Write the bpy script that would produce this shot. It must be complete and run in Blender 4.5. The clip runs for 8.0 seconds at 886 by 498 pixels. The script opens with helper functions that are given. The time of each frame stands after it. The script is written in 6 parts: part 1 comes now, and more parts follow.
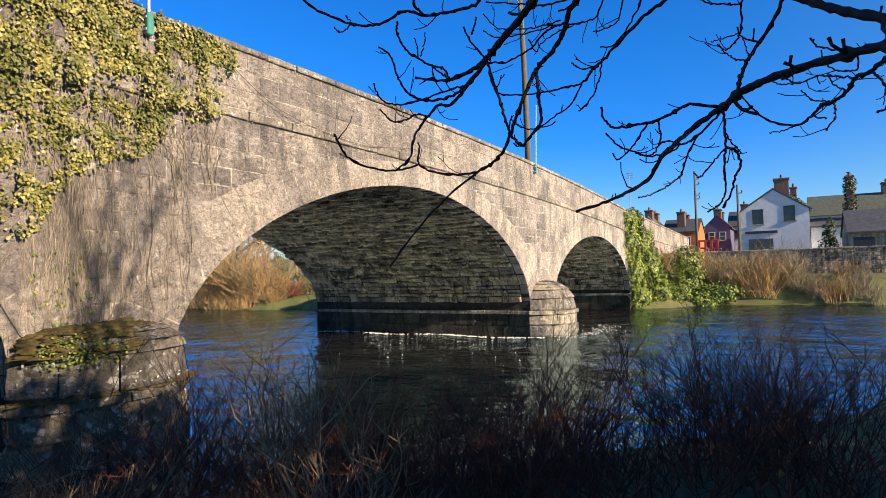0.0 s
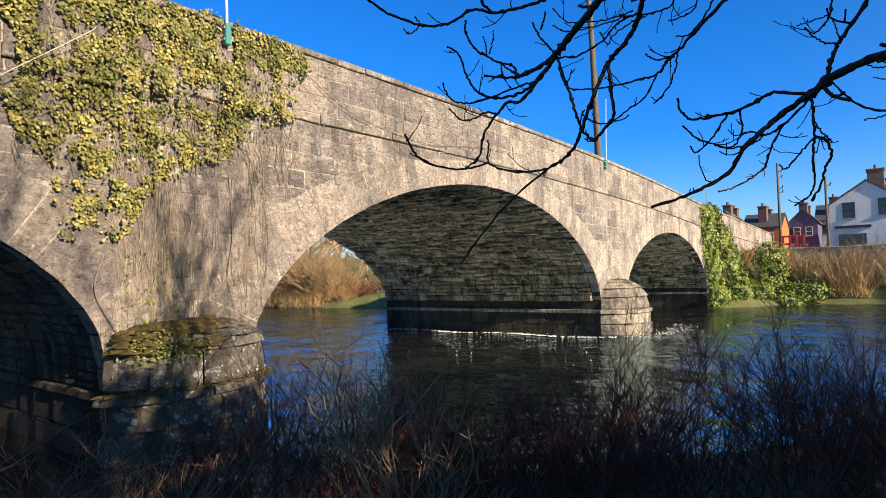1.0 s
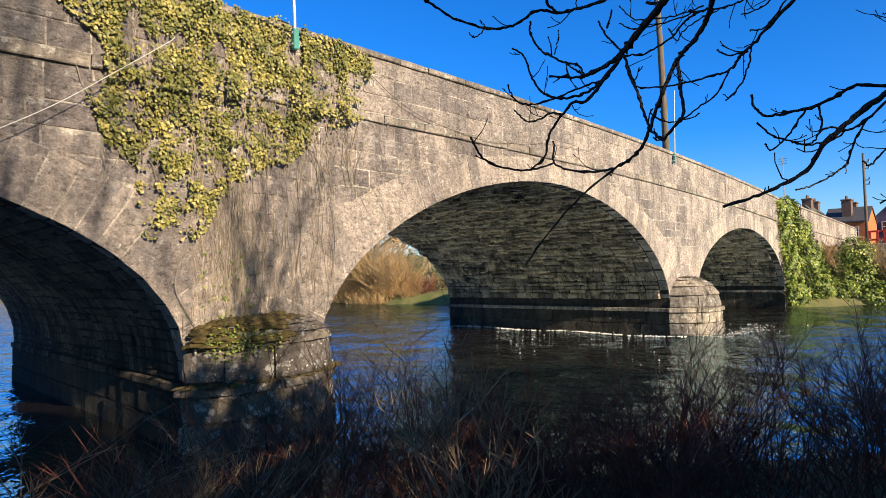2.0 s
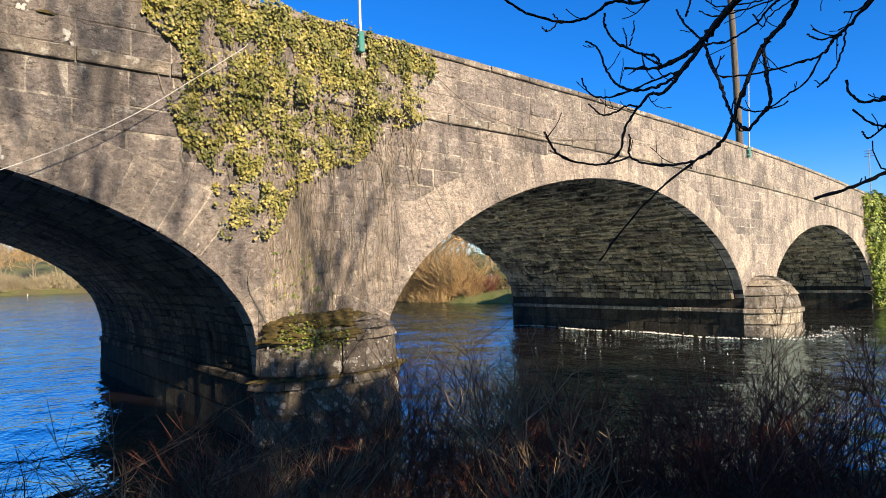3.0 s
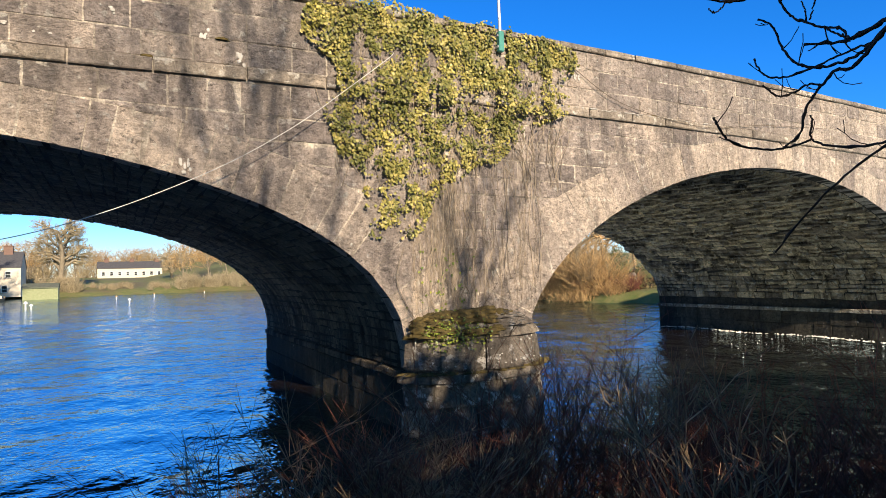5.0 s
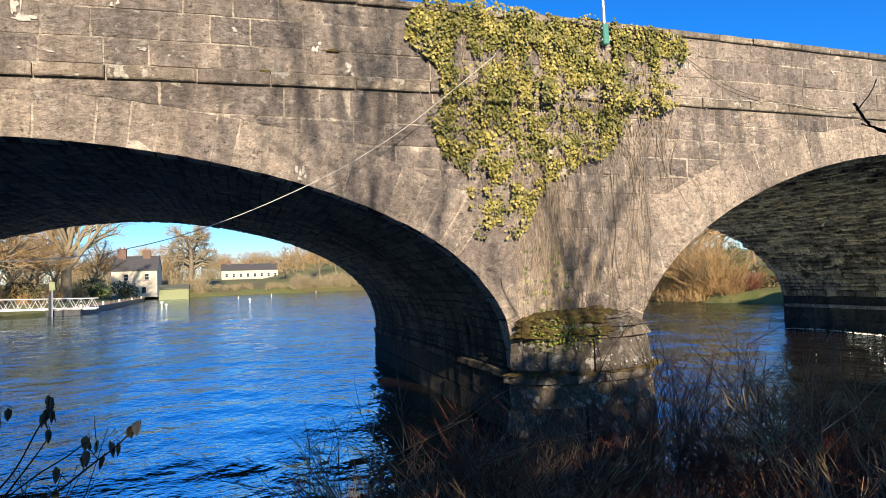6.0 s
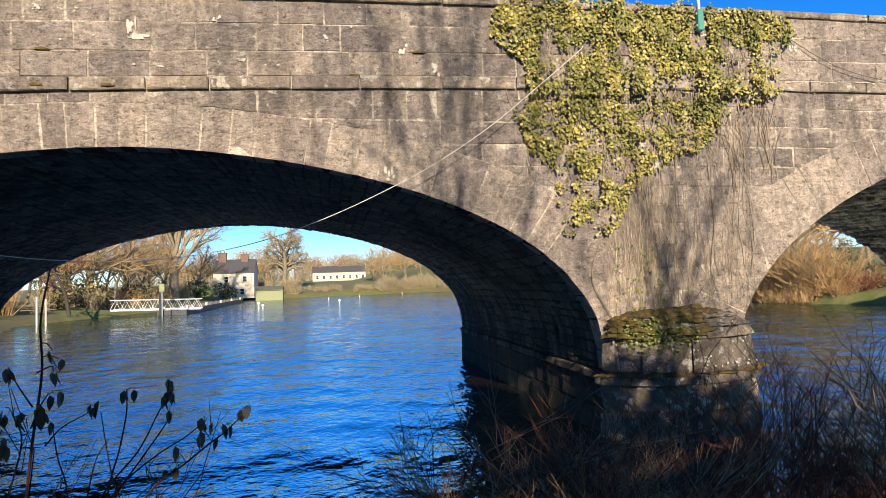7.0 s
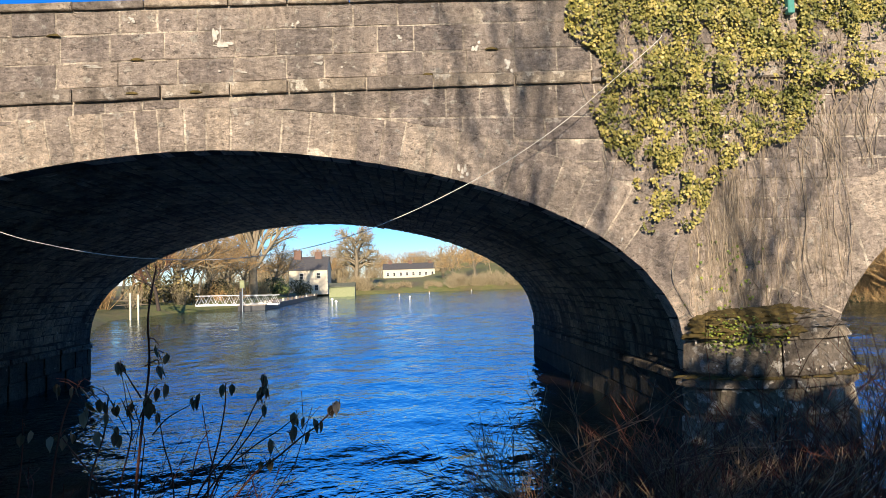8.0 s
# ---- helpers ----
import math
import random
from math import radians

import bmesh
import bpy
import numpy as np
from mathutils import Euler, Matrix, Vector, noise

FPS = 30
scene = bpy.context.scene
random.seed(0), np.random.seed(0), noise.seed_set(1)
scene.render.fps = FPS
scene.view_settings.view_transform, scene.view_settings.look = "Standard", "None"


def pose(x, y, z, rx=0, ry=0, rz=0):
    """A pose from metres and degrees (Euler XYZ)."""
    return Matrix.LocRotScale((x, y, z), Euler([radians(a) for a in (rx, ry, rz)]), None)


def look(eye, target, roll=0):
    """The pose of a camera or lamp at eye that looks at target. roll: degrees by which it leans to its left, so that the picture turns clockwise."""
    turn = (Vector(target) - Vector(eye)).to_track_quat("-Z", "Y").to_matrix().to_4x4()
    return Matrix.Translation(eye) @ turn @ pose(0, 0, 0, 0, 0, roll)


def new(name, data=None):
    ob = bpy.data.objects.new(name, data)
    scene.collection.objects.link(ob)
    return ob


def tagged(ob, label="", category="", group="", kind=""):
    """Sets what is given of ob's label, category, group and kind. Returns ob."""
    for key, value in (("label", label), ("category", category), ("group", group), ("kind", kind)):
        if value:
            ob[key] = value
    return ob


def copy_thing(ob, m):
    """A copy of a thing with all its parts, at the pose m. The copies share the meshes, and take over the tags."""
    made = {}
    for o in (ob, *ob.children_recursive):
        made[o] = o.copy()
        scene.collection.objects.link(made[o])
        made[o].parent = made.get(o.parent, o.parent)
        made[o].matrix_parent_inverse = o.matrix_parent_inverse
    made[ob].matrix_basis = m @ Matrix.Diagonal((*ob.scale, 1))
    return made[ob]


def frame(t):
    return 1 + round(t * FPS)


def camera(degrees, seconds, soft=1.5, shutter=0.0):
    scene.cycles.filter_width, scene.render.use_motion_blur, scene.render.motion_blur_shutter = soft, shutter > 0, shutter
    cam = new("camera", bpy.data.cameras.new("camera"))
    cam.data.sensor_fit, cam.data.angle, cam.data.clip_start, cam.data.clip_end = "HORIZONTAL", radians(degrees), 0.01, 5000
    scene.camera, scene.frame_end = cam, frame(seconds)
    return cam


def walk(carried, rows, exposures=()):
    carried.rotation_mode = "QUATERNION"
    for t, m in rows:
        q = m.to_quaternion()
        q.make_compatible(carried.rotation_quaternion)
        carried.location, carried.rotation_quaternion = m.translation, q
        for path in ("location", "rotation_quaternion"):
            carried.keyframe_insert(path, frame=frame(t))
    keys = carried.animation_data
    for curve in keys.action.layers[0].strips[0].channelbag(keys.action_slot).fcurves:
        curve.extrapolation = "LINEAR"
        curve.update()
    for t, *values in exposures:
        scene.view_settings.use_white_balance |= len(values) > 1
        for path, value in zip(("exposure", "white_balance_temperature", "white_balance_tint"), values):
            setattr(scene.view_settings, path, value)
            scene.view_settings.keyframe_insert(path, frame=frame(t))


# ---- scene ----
cam = camera(71.9, 8.0, soft=0.8)
PATH = [
    (0, (-0.622, -8.887, 2.557), (1.115, -7.898, 2.635), -1.4),
    (0.5, (-0.614, -8.861, 2.559), (1.055, -7.763, 2.639), -1.5),
    (1, (-0.628, -8.881, 2.556), (0.989, -7.706, 2.635), -1.6),
    (1.5, (-0.65, -8.893, 2.568), (0.907, -7.64, 2.644), -1.6),
    (3, (-0.691, -8.87, 2.558), (0.656, -7.392, 2.635), -1.5),
    (3.5, (-0.722, -8.854, 2.538), (0.556, -7.318, 2.617), -1.5),
    (4, (-0.721, -8.863, 2.54), (0.479, -7.265, 2.619), -1.5),
    (4.5, (-0.75, -8.86, 2.539), (0.359, -7.197, 2.621), -1.5),
    (6, (-0.837, -8.873, 2.541), (-0.154, -6.996, 2.636), -1.9),
    (6.5, (-0.863, -8.851, 2.515), (-0.319, -6.93, 2.618), -2.1),
    (7, (-0.883, -8.835, 2.494), (-0.463, -6.883, 2.603), -2.1),
    (7.5, (-0.928, -8.824, 2.497), (-0.636, -6.848, 2.606), -2.1),
    (8, (-0.953, -8.814, 2.506), (-0.755, -6.826, 2.613), -2.0),
]
walk(cam, [(t, look(eye, target, roll)) for t, eye, target, roll in PATH])

# ---- world and sun ----
SUN_EL, SUN_AZ = 23.0, 185.0          # degrees; azimuth clockwise from +y
world = bpy.data.worlds.new("sky")
scene.world = world
world.use_nodes = True
wn, wl = world.node_tree.nodes, world.node_tree.links
sky = wn.new("ShaderNodeTexSky")
sky.sky_type, sky.sun_disc = "NISHITA", False
sky.sun_elevation, sky.sun_rotation = radians(SUN_EL), radians(SUN_AZ)
sky.altitude, sky.air_density, sky.dust_density, sky.ozone_density = 50, 1.0, 0.0, 5.0
sat = wn.new("ShaderNodeHueSaturation")
sat.inputs["Saturation"].default_value = 1.15
sat.inputs["Hue"].default_value = 0.5
wl.new(sky.outputs[0], sat.inputs["Color"])
tint = wn.new("ShaderNodeMix")
tint.data_type, tint.blend_type = "RGBA", "MULTIPLY"
tint.inputs[0].default_value = 1.0
sky_co = wn.new("ShaderNodeTexCoord")
sky_z = wn.new("ShaderNodeSeparateXYZ")
sky_ramp = wn.new("ShaderNodeValToRGB")
sky_ramp.color_ramp.elements[0].position, sky_ramp.color_ramp.elements[0].color = 0.0, (0.86, 0.92, 1.1, 1)
sky_ramp.color_ramp.elements[1].position, sky_ramp.color_ramp.elements[1].color = 0.34, (0.22, 0.9, 1.42, 1)
for stop_at, stop_col in ((0.09, (0.7, 0.93, 1.2, 1)), (0.2, (0.27, 0.86, 1.44, 1))):
    mid_stop = sky_ramp.color_ramp.elements.new(stop_at)
    mid_stop.color = stop_col
wl.new(sky_co.outputs["Generated"], sky_z.inputs[0])
wl.new(sky_z.outputs["Z"], sky_ramp.inputs["Fac"])
toward_sun = wn.new("ShaderNodeMapRange")
toward_sun.interpolation_type = "SMOOTHSTEP"
toward_sun.inputs["From Min"].default_value, toward_sun.inputs["From Max"].default_value = 0.25, -0.7
sky_side = wn.new("ShaderNodeMix")
sky_side.data_type = "RGBA"
sky_side.inputs[7].default_value = (1.0, 0.94, 0.86, 1)
wl.new(sky_z.outputs["Y"], toward_sun.inputs["Value"])
wl.new(toward_sun.outputs[0], sky_side.inputs[0])
wl.new(sky_ramp.outputs[0], sky_side.inputs[6])
wl.new(sky_side.outputs[2], tint.inputs[7])
wl.new(sat.outputs[0], tint.inputs[6])
wl.new(tint.outputs[2], wn["Background"].inputs["Color"])
wn["Background"].inputs["Strength"].default_value = 0.085

sun_data = bpy.data.lights.new("sun", "SUN")
sun_data.energy, sun_data.angle, sun_data.color = 5.0, radians(0.8), (1.0, 0.83, 0.64)
sun = new("sun", sun_data)
sun_dir = Vector((math.sin(radians(SUN_AZ)) * math.cos(radians(SUN_EL)), math.cos(radians(SUN_AZ)) * math.cos(radians(SUN_EL)), math.sin(radians(SUN_EL))))
sun.matrix_world = look(sun_dir * 100, (0, 0, 0))

scene.view_settings.exposure = 0.89

rng = random.Random(7)
nrs = np.random.RandomState(11)


# ---- materials ----
def node_mat(name):
    m = bpy.data.materials.new(name)
    m.use_nodes = True
    return m, m.node_tree.nodes, m.node_tree.links, m.node_tree.nodes["Principled BSDF"]


def noise_node(n, l, scale, detail=6, rough=0.6, stretch=(1, 1, 1)):
    co = n.new("ShaderNodeTexCoord")
    mp = n.new("ShaderNodeMapping")
    mp.inputs["Scale"].default_value = stretch
    tx = n.new("ShaderNodeTexNoise")
    tx.inputs["Scale"].default_value, tx.inputs["Detail"].default_value, tx.inputs["Roughness"].default_value = scale, detail, rough
    l.new(co.outputs["Object"], mp.inputs["Vector"])
    l.new(mp.outputs[0], tx.inputs["Vector"])
    return tx.outputs["Fac"]


def ramp(n, l, fac, stops):
    r = n.new("ShaderNodeValToRGB")
    while len(r.color_ramp.elements) < len(stops):
        r.color_ramp.elements.new(0.5)
    for e, (p, c) in zip(r.color_ramp.elements, stops):
        e.position, e.color = p, (*c, 1)
    l.new(fac, r.inputs["Fac"])
    return r.outputs["Color"]


def mixed(n, l, fac, a, b, kind="MIX"):
    m = n.new("ShaderNodeMix")
    m.data_type, m.blend_type = "RGBA", kind
    for sock, v in ((m.inputs[0], fac), (m.inputs[6], a), (m.inputs[7], b)):
        if isinstance(v, (int, float)):
            sock.default_value = v
        elif isinstance(v, tuple):
            sock.default_value = (*v, 1)
        else:
            l.new(v, sock)
    return m.outputs[2]


def bumped(n, l, bsdf, heights, distance=0.01, strength=0.6):
    total = None
    for h, k in heights:
        mul = n.new("ShaderNodeMath")
        mul.operation = "MULTIPLY"
        mul.inputs[1].default_value = k
        l.new(h, mul.inputs[0])
        if total is None:
            total = mul.outputs[0]
        else:
            add = n.new("ShaderNodeMath")
            l.new(total, add.inputs[0])
            l.new(mul.outputs[0], add.inputs[1])
            total = add.outputs[0]
    b = n.new("ShaderNodeBump")
    b.inputs["Distance"].default_value, b.inputs["Strength"].default_value = distance, strength
    l.new(total, b.inputs["Height"])
    l.new(b.outputs[0], bsdf.inputs["Normal"])


def grey(v):
    return (v, v, v)


def stone_mat(name, dark, light, stain=(0.05, 0.045, 0.04), stain_amount=0.5, speck=(0.62, 0.58, 0.5), speck_cut=0.66, bump=0.012, vary=0.38, island=False, wide=0.35, pale=0.0):
    m, n, l, p = node_mat(name)
    big = noise_node(n, l, wide, 5, 0.6)
    mid = noise_node(n, l, 3.2, 8, 0.7)
    fine = noise_node(n, l, 38, 6, 0.7)
    streak = noise_node(n, l, 1.0, 6, 0.65, (2.6, 2.6, 0.45))
    spots = noise_node(n, l, 6.5, 3, 0.5)
    col = mixed(n, l, ramp(n, l, mid, [(0.3, grey(0)), (0.7, grey(1))]), dark, light)
    f1 = ramp(n, l, streak, [(0.48, grey(0)), (0.64, grey(stain_amount))])
    col = mixed(n, l, f1, col, stain)
    f2 = ramp(n, l, big, [(0.46, grey(0)), (0.62, grey(stain_amount))])
    col = mixed(n, l, f2, col, stain)
    if pale:
        runs = noise_node(n, l, 1.3, 5, 0.7, (2.2, 2.2, 0.35))
        col = mixed(n, l, ramp(n, l, runs, [(0.45, grey(0)), (0.6, grey(pale))]), col, (0.74, 0.6, 0.41))
    col = mixed(n, l, ramp(n, l, spots, [(speck_cut - 0.04, grey(0)), (speck_cut + 0.01, grey(0.7))]), col, speck)
    rough_ = noise_node(n, l, 11, 9, 0.72)
    pits = noise_node(n, l, 7.5, 10, 0.78, (1, 1, 1.5))
    pit = ramp(n, l, pits, [(0.385, grey(0.85)), (0.44, grey(0))])
    col = mixed(n, l, 0.6, col, ramp(n, l, rough_, [(0.38, grey(0.6)), (0.62, grey(1.45))]), "MULTIPLY")
    col = mixed(n, l, pit, col, (dark[0] * 0.35, dark[1] * 0.35, dark[2] * 0.35))
    col = mixed(n, l, 0.55, col, ramp(n, l, fine, [(0.36, grey(0.6)), (0.62, grey(1.2))]), "MULTIPLY")
    if island:
        src = n.new("ShaderNodeNewGeometry").outputs["Random Per Island"]
    else:
        src = n.new("ShaderNodeObjectInfo").outputs["Random"]
    col = mixed(n, l, 1.0, col, ramp(n, l, src, [(0, (1 - vary, 1 - vary, 1 - vary * 0.9)), (0.55, grey(1.0)), (1, (1 + vary * 0.4, 1 + vary * 0.33, 1 + vary * 0.2))]), "MULTIPLY")
    l.new(col, p.inputs["Base Color"])
    p.inputs["Roughness"].default_value = 0.9
    p.inputs["Specular IOR Level"].default_value = 0.25
    bumped(n, l, p, [(mid, 0.8), (rough_, 1.2), (pits, 1.2), (fine, 0.3)], bump * 4.0, 1.0)
    return m


def plain_mat(name, a, b, scale=4.0, rough=0.8, bump=0.004, metal=0.0, detail=6, island=0.0, spec=0.3, stretch=(1, 1, 1)):
    m, n, l, p = node_mat(name)
    t = noise_node(n, l, scale, detail, 0.65, stretch)
    t2 = noise_node(n, l, scale * 7, 4, 0.6, stretch)
    col = mixed(n, l, ramp(n, l, t, [(0.3, grey(0)), (0.7, grey(1))]), a, b)
    col = mixed(n, l, 0.35, col, ramp(n, l, t2, [(0.3, grey(0.55)), (0.7, grey(1.0))]), "MULTIPLY")
    if island:
        src = n.new("ShaderNodeNewGeometry").outputs["Random Per Island"]
        col = mixed(n, l, 1.0, col, ramp(n, l, src, [(0, grey(1 - island)), (1, grey(1 + island))]), "MULTIPLY")
    l.new(col, p.inputs["Base Color"])
    p.inputs["Roughness"].default_value, p.inputs["Metallic"].default_value = rough, metal
    p.inputs["Specular IOR Level"].default_value = spec
    if bump:
        bumped(n, l, p, [(t, 0.6), (t2, 0.4)], bump, 0.8)
    return m


def leaf_mat(name, stops, rough=0.5, wide=1.5):
    m, n, l, p = node_mat(name)
    src = n.new("ShaderNodeNewGeometry").outputs["Random Per Island"]
    col = ramp(n, l, src, stops)
    w = noise_node(n, l, wide, 3, 0.6)
    col = mixed(n, l, 1.0, col, ramp(n, l, w, [(0.4, (0.55, 0.64, 0.6)), (0.6, grey(1.2))]), "MULTIPLY")
    l.new(col, p.inputs["Base Color"])
    p.inputs["Roughness"].default_value = rough
    p.inputs["Specular IOR Level"].default_value = 0.35
    return m


M_STONE = stone_mat("ashlar limestone", (0.385, 0.322, 0.272), (0.7, 0.585, 0.49), stain=(0.135, 0.122, 0.114), stain_amount=0.68, bump=0.022, vary=0.28, wide=0.42)
M_PARAPET = stone_mat("parapet limestone", (0.375, 0.314, 0.264), (0.665, 0.557, 0.464), stain=(0.175, 0.156, 0.143), stain_amount=0.55, speck_cut=0.66, bump=0.022, vary=0.28)
M_VOUSS = stone_mat("arch ring limestone", (0.41, 0.342, 0.28), (0.735, 0.612, 0.496), stain=(0.185, 0.163, 0.147), stain_amount=0.5, bump=0.02, vary=0.3)
M_STRING = stone_mat("string course limestone", (0.3, 0.255, 0.205), (0.52, 0.44, 0.35), stain=(0.12, 0.105, 0.085), stain_amount=0.6, speck_cut=0.64)
M_MORTAR = stone_mat("lime mortar", (0.54, 0.47, 0.375), (0.76, 0.67, 0.55), stain=(0.2, 0.172, 0.142), stain_amount=0.9, speck_cut=0.8, vary=0.0, wide=1.4)
M_BARREL = stone_mat("barrel rubble", (0.31, 0.228, 0.142), (0.76, 0.59, 0.38), stain=(0.03, 0.025, 0.02), stain_amount=0.82, bump=0.03, vary=0.55, island=True, speck_cut=0.64, pale=0.95)
# stained rubble copied darker: the first arch's shade put into the colour
M_VAULT_SHADED = stone_mat("stained vault rubble with shade in its colour", (0.14, 0.115, 0.085), (0.3, 0.245, 0.18), stain=(0.02, 0.018, 0.015), stain_amount=0.9, bump=0.02, vary=0.3, island=True, speck_cut=0.74, pale=0.25)
M_EDGE_SHADED = stone_mat("stained vault edge with shade in its colour", (0.14, 0.115, 0.085), (0.3, 0.245, 0.18), stain=(0.02, 0.018, 0.015), stain_amount=0.9, bump=0.02, vary=0.3, speck_cut=0.74, pale=0.25)
M_VAULT = stone_mat("vault edge rubble", (0.31, 0.228, 0.142), (0.76, 0.59, 0.38), stain=(0.03, 0.025, 0.02), stain_amount=0.82, bump=0.03, vary=0.55, speck_cut=0.64, pale=0.95)
M_CUT = stone_mat("cutwater limestone", (0.26, 0.22, 0.17), (0.56, 0.47, 0.35), stain=(0.08, 0.07, 0.055), stain_amount=0.75, speck_cut=0.62)
M_WET_SHADED = stone_mat("wet dark pier stone and shaded vault joints", (0.045, 0.04, 0.03), (0.13, 0.11, 0.08), stain=(0.02, 0.02, 0.016), stain_amount=0.7, speck_cut=0.74)
M_MOSS = plain_mat("moss", (0.035, 0.03, 0.012), (0.16, 0.115, 0.036), 14, 0.95, 0.03)
M_LICHEN = plain_mat("white lichen", (0.36, 0.335, 0.29), (0.6, 0.57, 0.51), 20, 0.95, 0.004)
M_ROAD = plain_mat("asphalt", (0.04, 0.04, 0.04), (0.065, 0.063, 0.06), 6, 0.9)
M_IVY = leaf_mat("ivy leaves", [(0, (0.09, 0.092, 0.022)), (0.3, (0.2, 0.18, 0.043)), (0.75, (0.33, 0.285, 0.07)), (1, (0.43, 0.34, 0.12))], 0.5, 2.2)
M_IVYG = leaf_mat("green ivy leaves", [(0, (0.07, 0.11, 0.018)), (0.5, (0.18, 0.22, 0.03)), (1, (0.34, 0.35, 0.06))], 0.45)
M_STEM = plain_mat("ivy stems", (0.2, 0.16, 0.115), (0.42, 0.345, 0.255), 14, 0.9, 0.004, island=0.4)
M_BARK = plain_mat("dark bark", (0.035, 0.027, 0.022), (0.085, 0.065, 0.05), 22, 0.9, 0.006)
M_TWIG = plain_mat("red-brown twigs", (0.09, 0.036, 0.026), (0.21, 0.08, 0.05), 6, 0.75, 0, island=0.5)
M_DRY = plain_mat("dry pale stems", (0.17, 0.115, 0.07), (0.4, 0.28, 0.165), 6, 0.85, 0, island=0.5)
M_DEAD = leaf_mat("dead leaves", [(0, (0.16, 0.11, 0.065)), (1, (0.46, 0.34, 0.21))], 0.7)
M_PALE = plain_mat("pale winter twigs", (0.22, 0.175, 0.105), (0.42, 0.345, 0.21), 3, 0.9, 0, island=0.4)
M_SCRUB = plain_mat("tan scrub", (0.26, 0.155, 0.065), (0.58, 0.385, 0.17), 2, 0.9, 0, island=0.5)
M_FARBARK = plain_mat("far bark", (0.16, 0.13, 0.09), (0.3, 0.25, 0.17), 3, 0.9, 0.01)
M_GREEN = leaf_mat("evergreen leaves", [(0, (0.02, 0.04, 0.012)), (0.6, (0.06, 0.085, 0.02)), (1, (0.14, 0.15, 0.04))], 0.5)
M_OLIVE = leaf_mat("olive winter leaves", [(0, (0.05, 0.045, 0.015)), (0.6, (0.14, 0.11, 0.04)), (1, (0.28, 0.2, 0.08))], 0.7)
M_RENDER = plain_mat("white render", (0.66, 0.66, 0.66), (0.8, 0.8, 0.79), 1.2, 0.85, 0.004)
M_SLATE = plain_mat("slate", (0.055, 0.055, 0.06), (0.12, 0.115, 0.11), 3, 0.7, 0.01)
M_GREENROOF = plain_mat("mossy slate", (0.08, 0.085, 0.06), (0.15, 0.16, 0.11), 3, 0.8, 0.01)
M_BRICK = plain_mat("weathered brick", (0.14, 0.085, 0.065), (0.22, 0.14, 0.11), 5, 0.9, 0.006)
M_ORANGE = plain_mat("orange render", (0.55, 0.16, 0.05), (0.66, 0.22, 0.08), 1, 0.85, 0.003)
M_CREAM = plain_mat("cream render", (0.6, 0.52, 0.4), (0.7, 0.62, 0.48), 1, 0.85, 0.003)
M_PURPLE = plain_mat("purple render", (0.12, 0.1, 0.17), (0.18, 0.15, 0.23), 1, 0.85, 0.003)
M_GLASS = plain_mat("dark window glass", (0.02, 0.025, 0.03), (0.04, 0.045, 0.05), 1, 0.08, 0, spec=0.6)
M_WHITE = plain_mat("white paint", (0.7, 0.7, 0.69), (0.8, 0.8, 0.79), 5, 0.5, 0.001)
M_DARK = plain_mat("dark paint", (0.03, 0.03, 0.035), (0.06, 0.06, 0.065), 5, 0.5, 0.001)
M_STEEL = plain_mat("galvanised steel", (0.45, 0.47, 0.48), (0.6, 0.62, 0.63), 8, 0.45, 0.001, metal=0.6)
M_TEAL = plain_mat("green plastic sleeve", (0.05, 0.22, 0.18), (0.09, 0.3, 0.25), 5, 0.5, 0.001)
M_POLE = plain_mat("weathered wooden pole", (0.09, 0.07, 0.05), (0.2, 0.16, 0.11), 6, 0.9, 0.004, stretch=(4, 4, 0.3))
M_RED = plain_mat("red paint", (0.42, 0.03, 0.03), (0.55, 0.06, 0.05), 3, 0.5, 0.001)
M_CABLE = plain_mat("white cable sheath", (0.6, 0.58, 0.54), (0.75, 0.73, 0.68), 8, 0.5, 0.001)
M_SHED = plain_mat("green boarding", (0.2, 0.22, 0.11), (0.29, 0.3, 0.165), 3, 0.8, 0.004)
M_FOAM = plain_mat("foam", (0.7, 0.66, 0.58), (0.85, 0.82, 0.75), 30, 0.8, 0.01)


def ground_mat():
    m, n, l, p = node_mat("grass and earth")
    big, mid, fine = noise_node(n, l, 0.08, 5), noise_node(n, l, 0.9, 7, 0.7), noise_node(n, l, 14, 5, 0.7)
    col = mixed(n, l, ramp(n, l, mid, [(0.35, grey(0)), (0.65, grey(1))]), (0.11, 0.155, 0.028), (0.25, 0.225, 0.07))
    col = mixed(n, l, ramp(n, l, big, [(0.45, grey(0)), (0.62, grey(0.8))]), col, (0.16, 0.12, 0.06))
    col = mixed(n, l, 0.6, col, ramp(n, l, fine, [(0.3, grey(0.4)), (0.7, grey(1.0))]), "MULTIPLY")
    l.new(col, p.inputs["Base Color"])
    p.inputs["Roughness"].default_value = 0.95
    bumped(n, l, p, [(mid, 1.0), (fine, 0.5)], 0.08, 0.8)
    return m


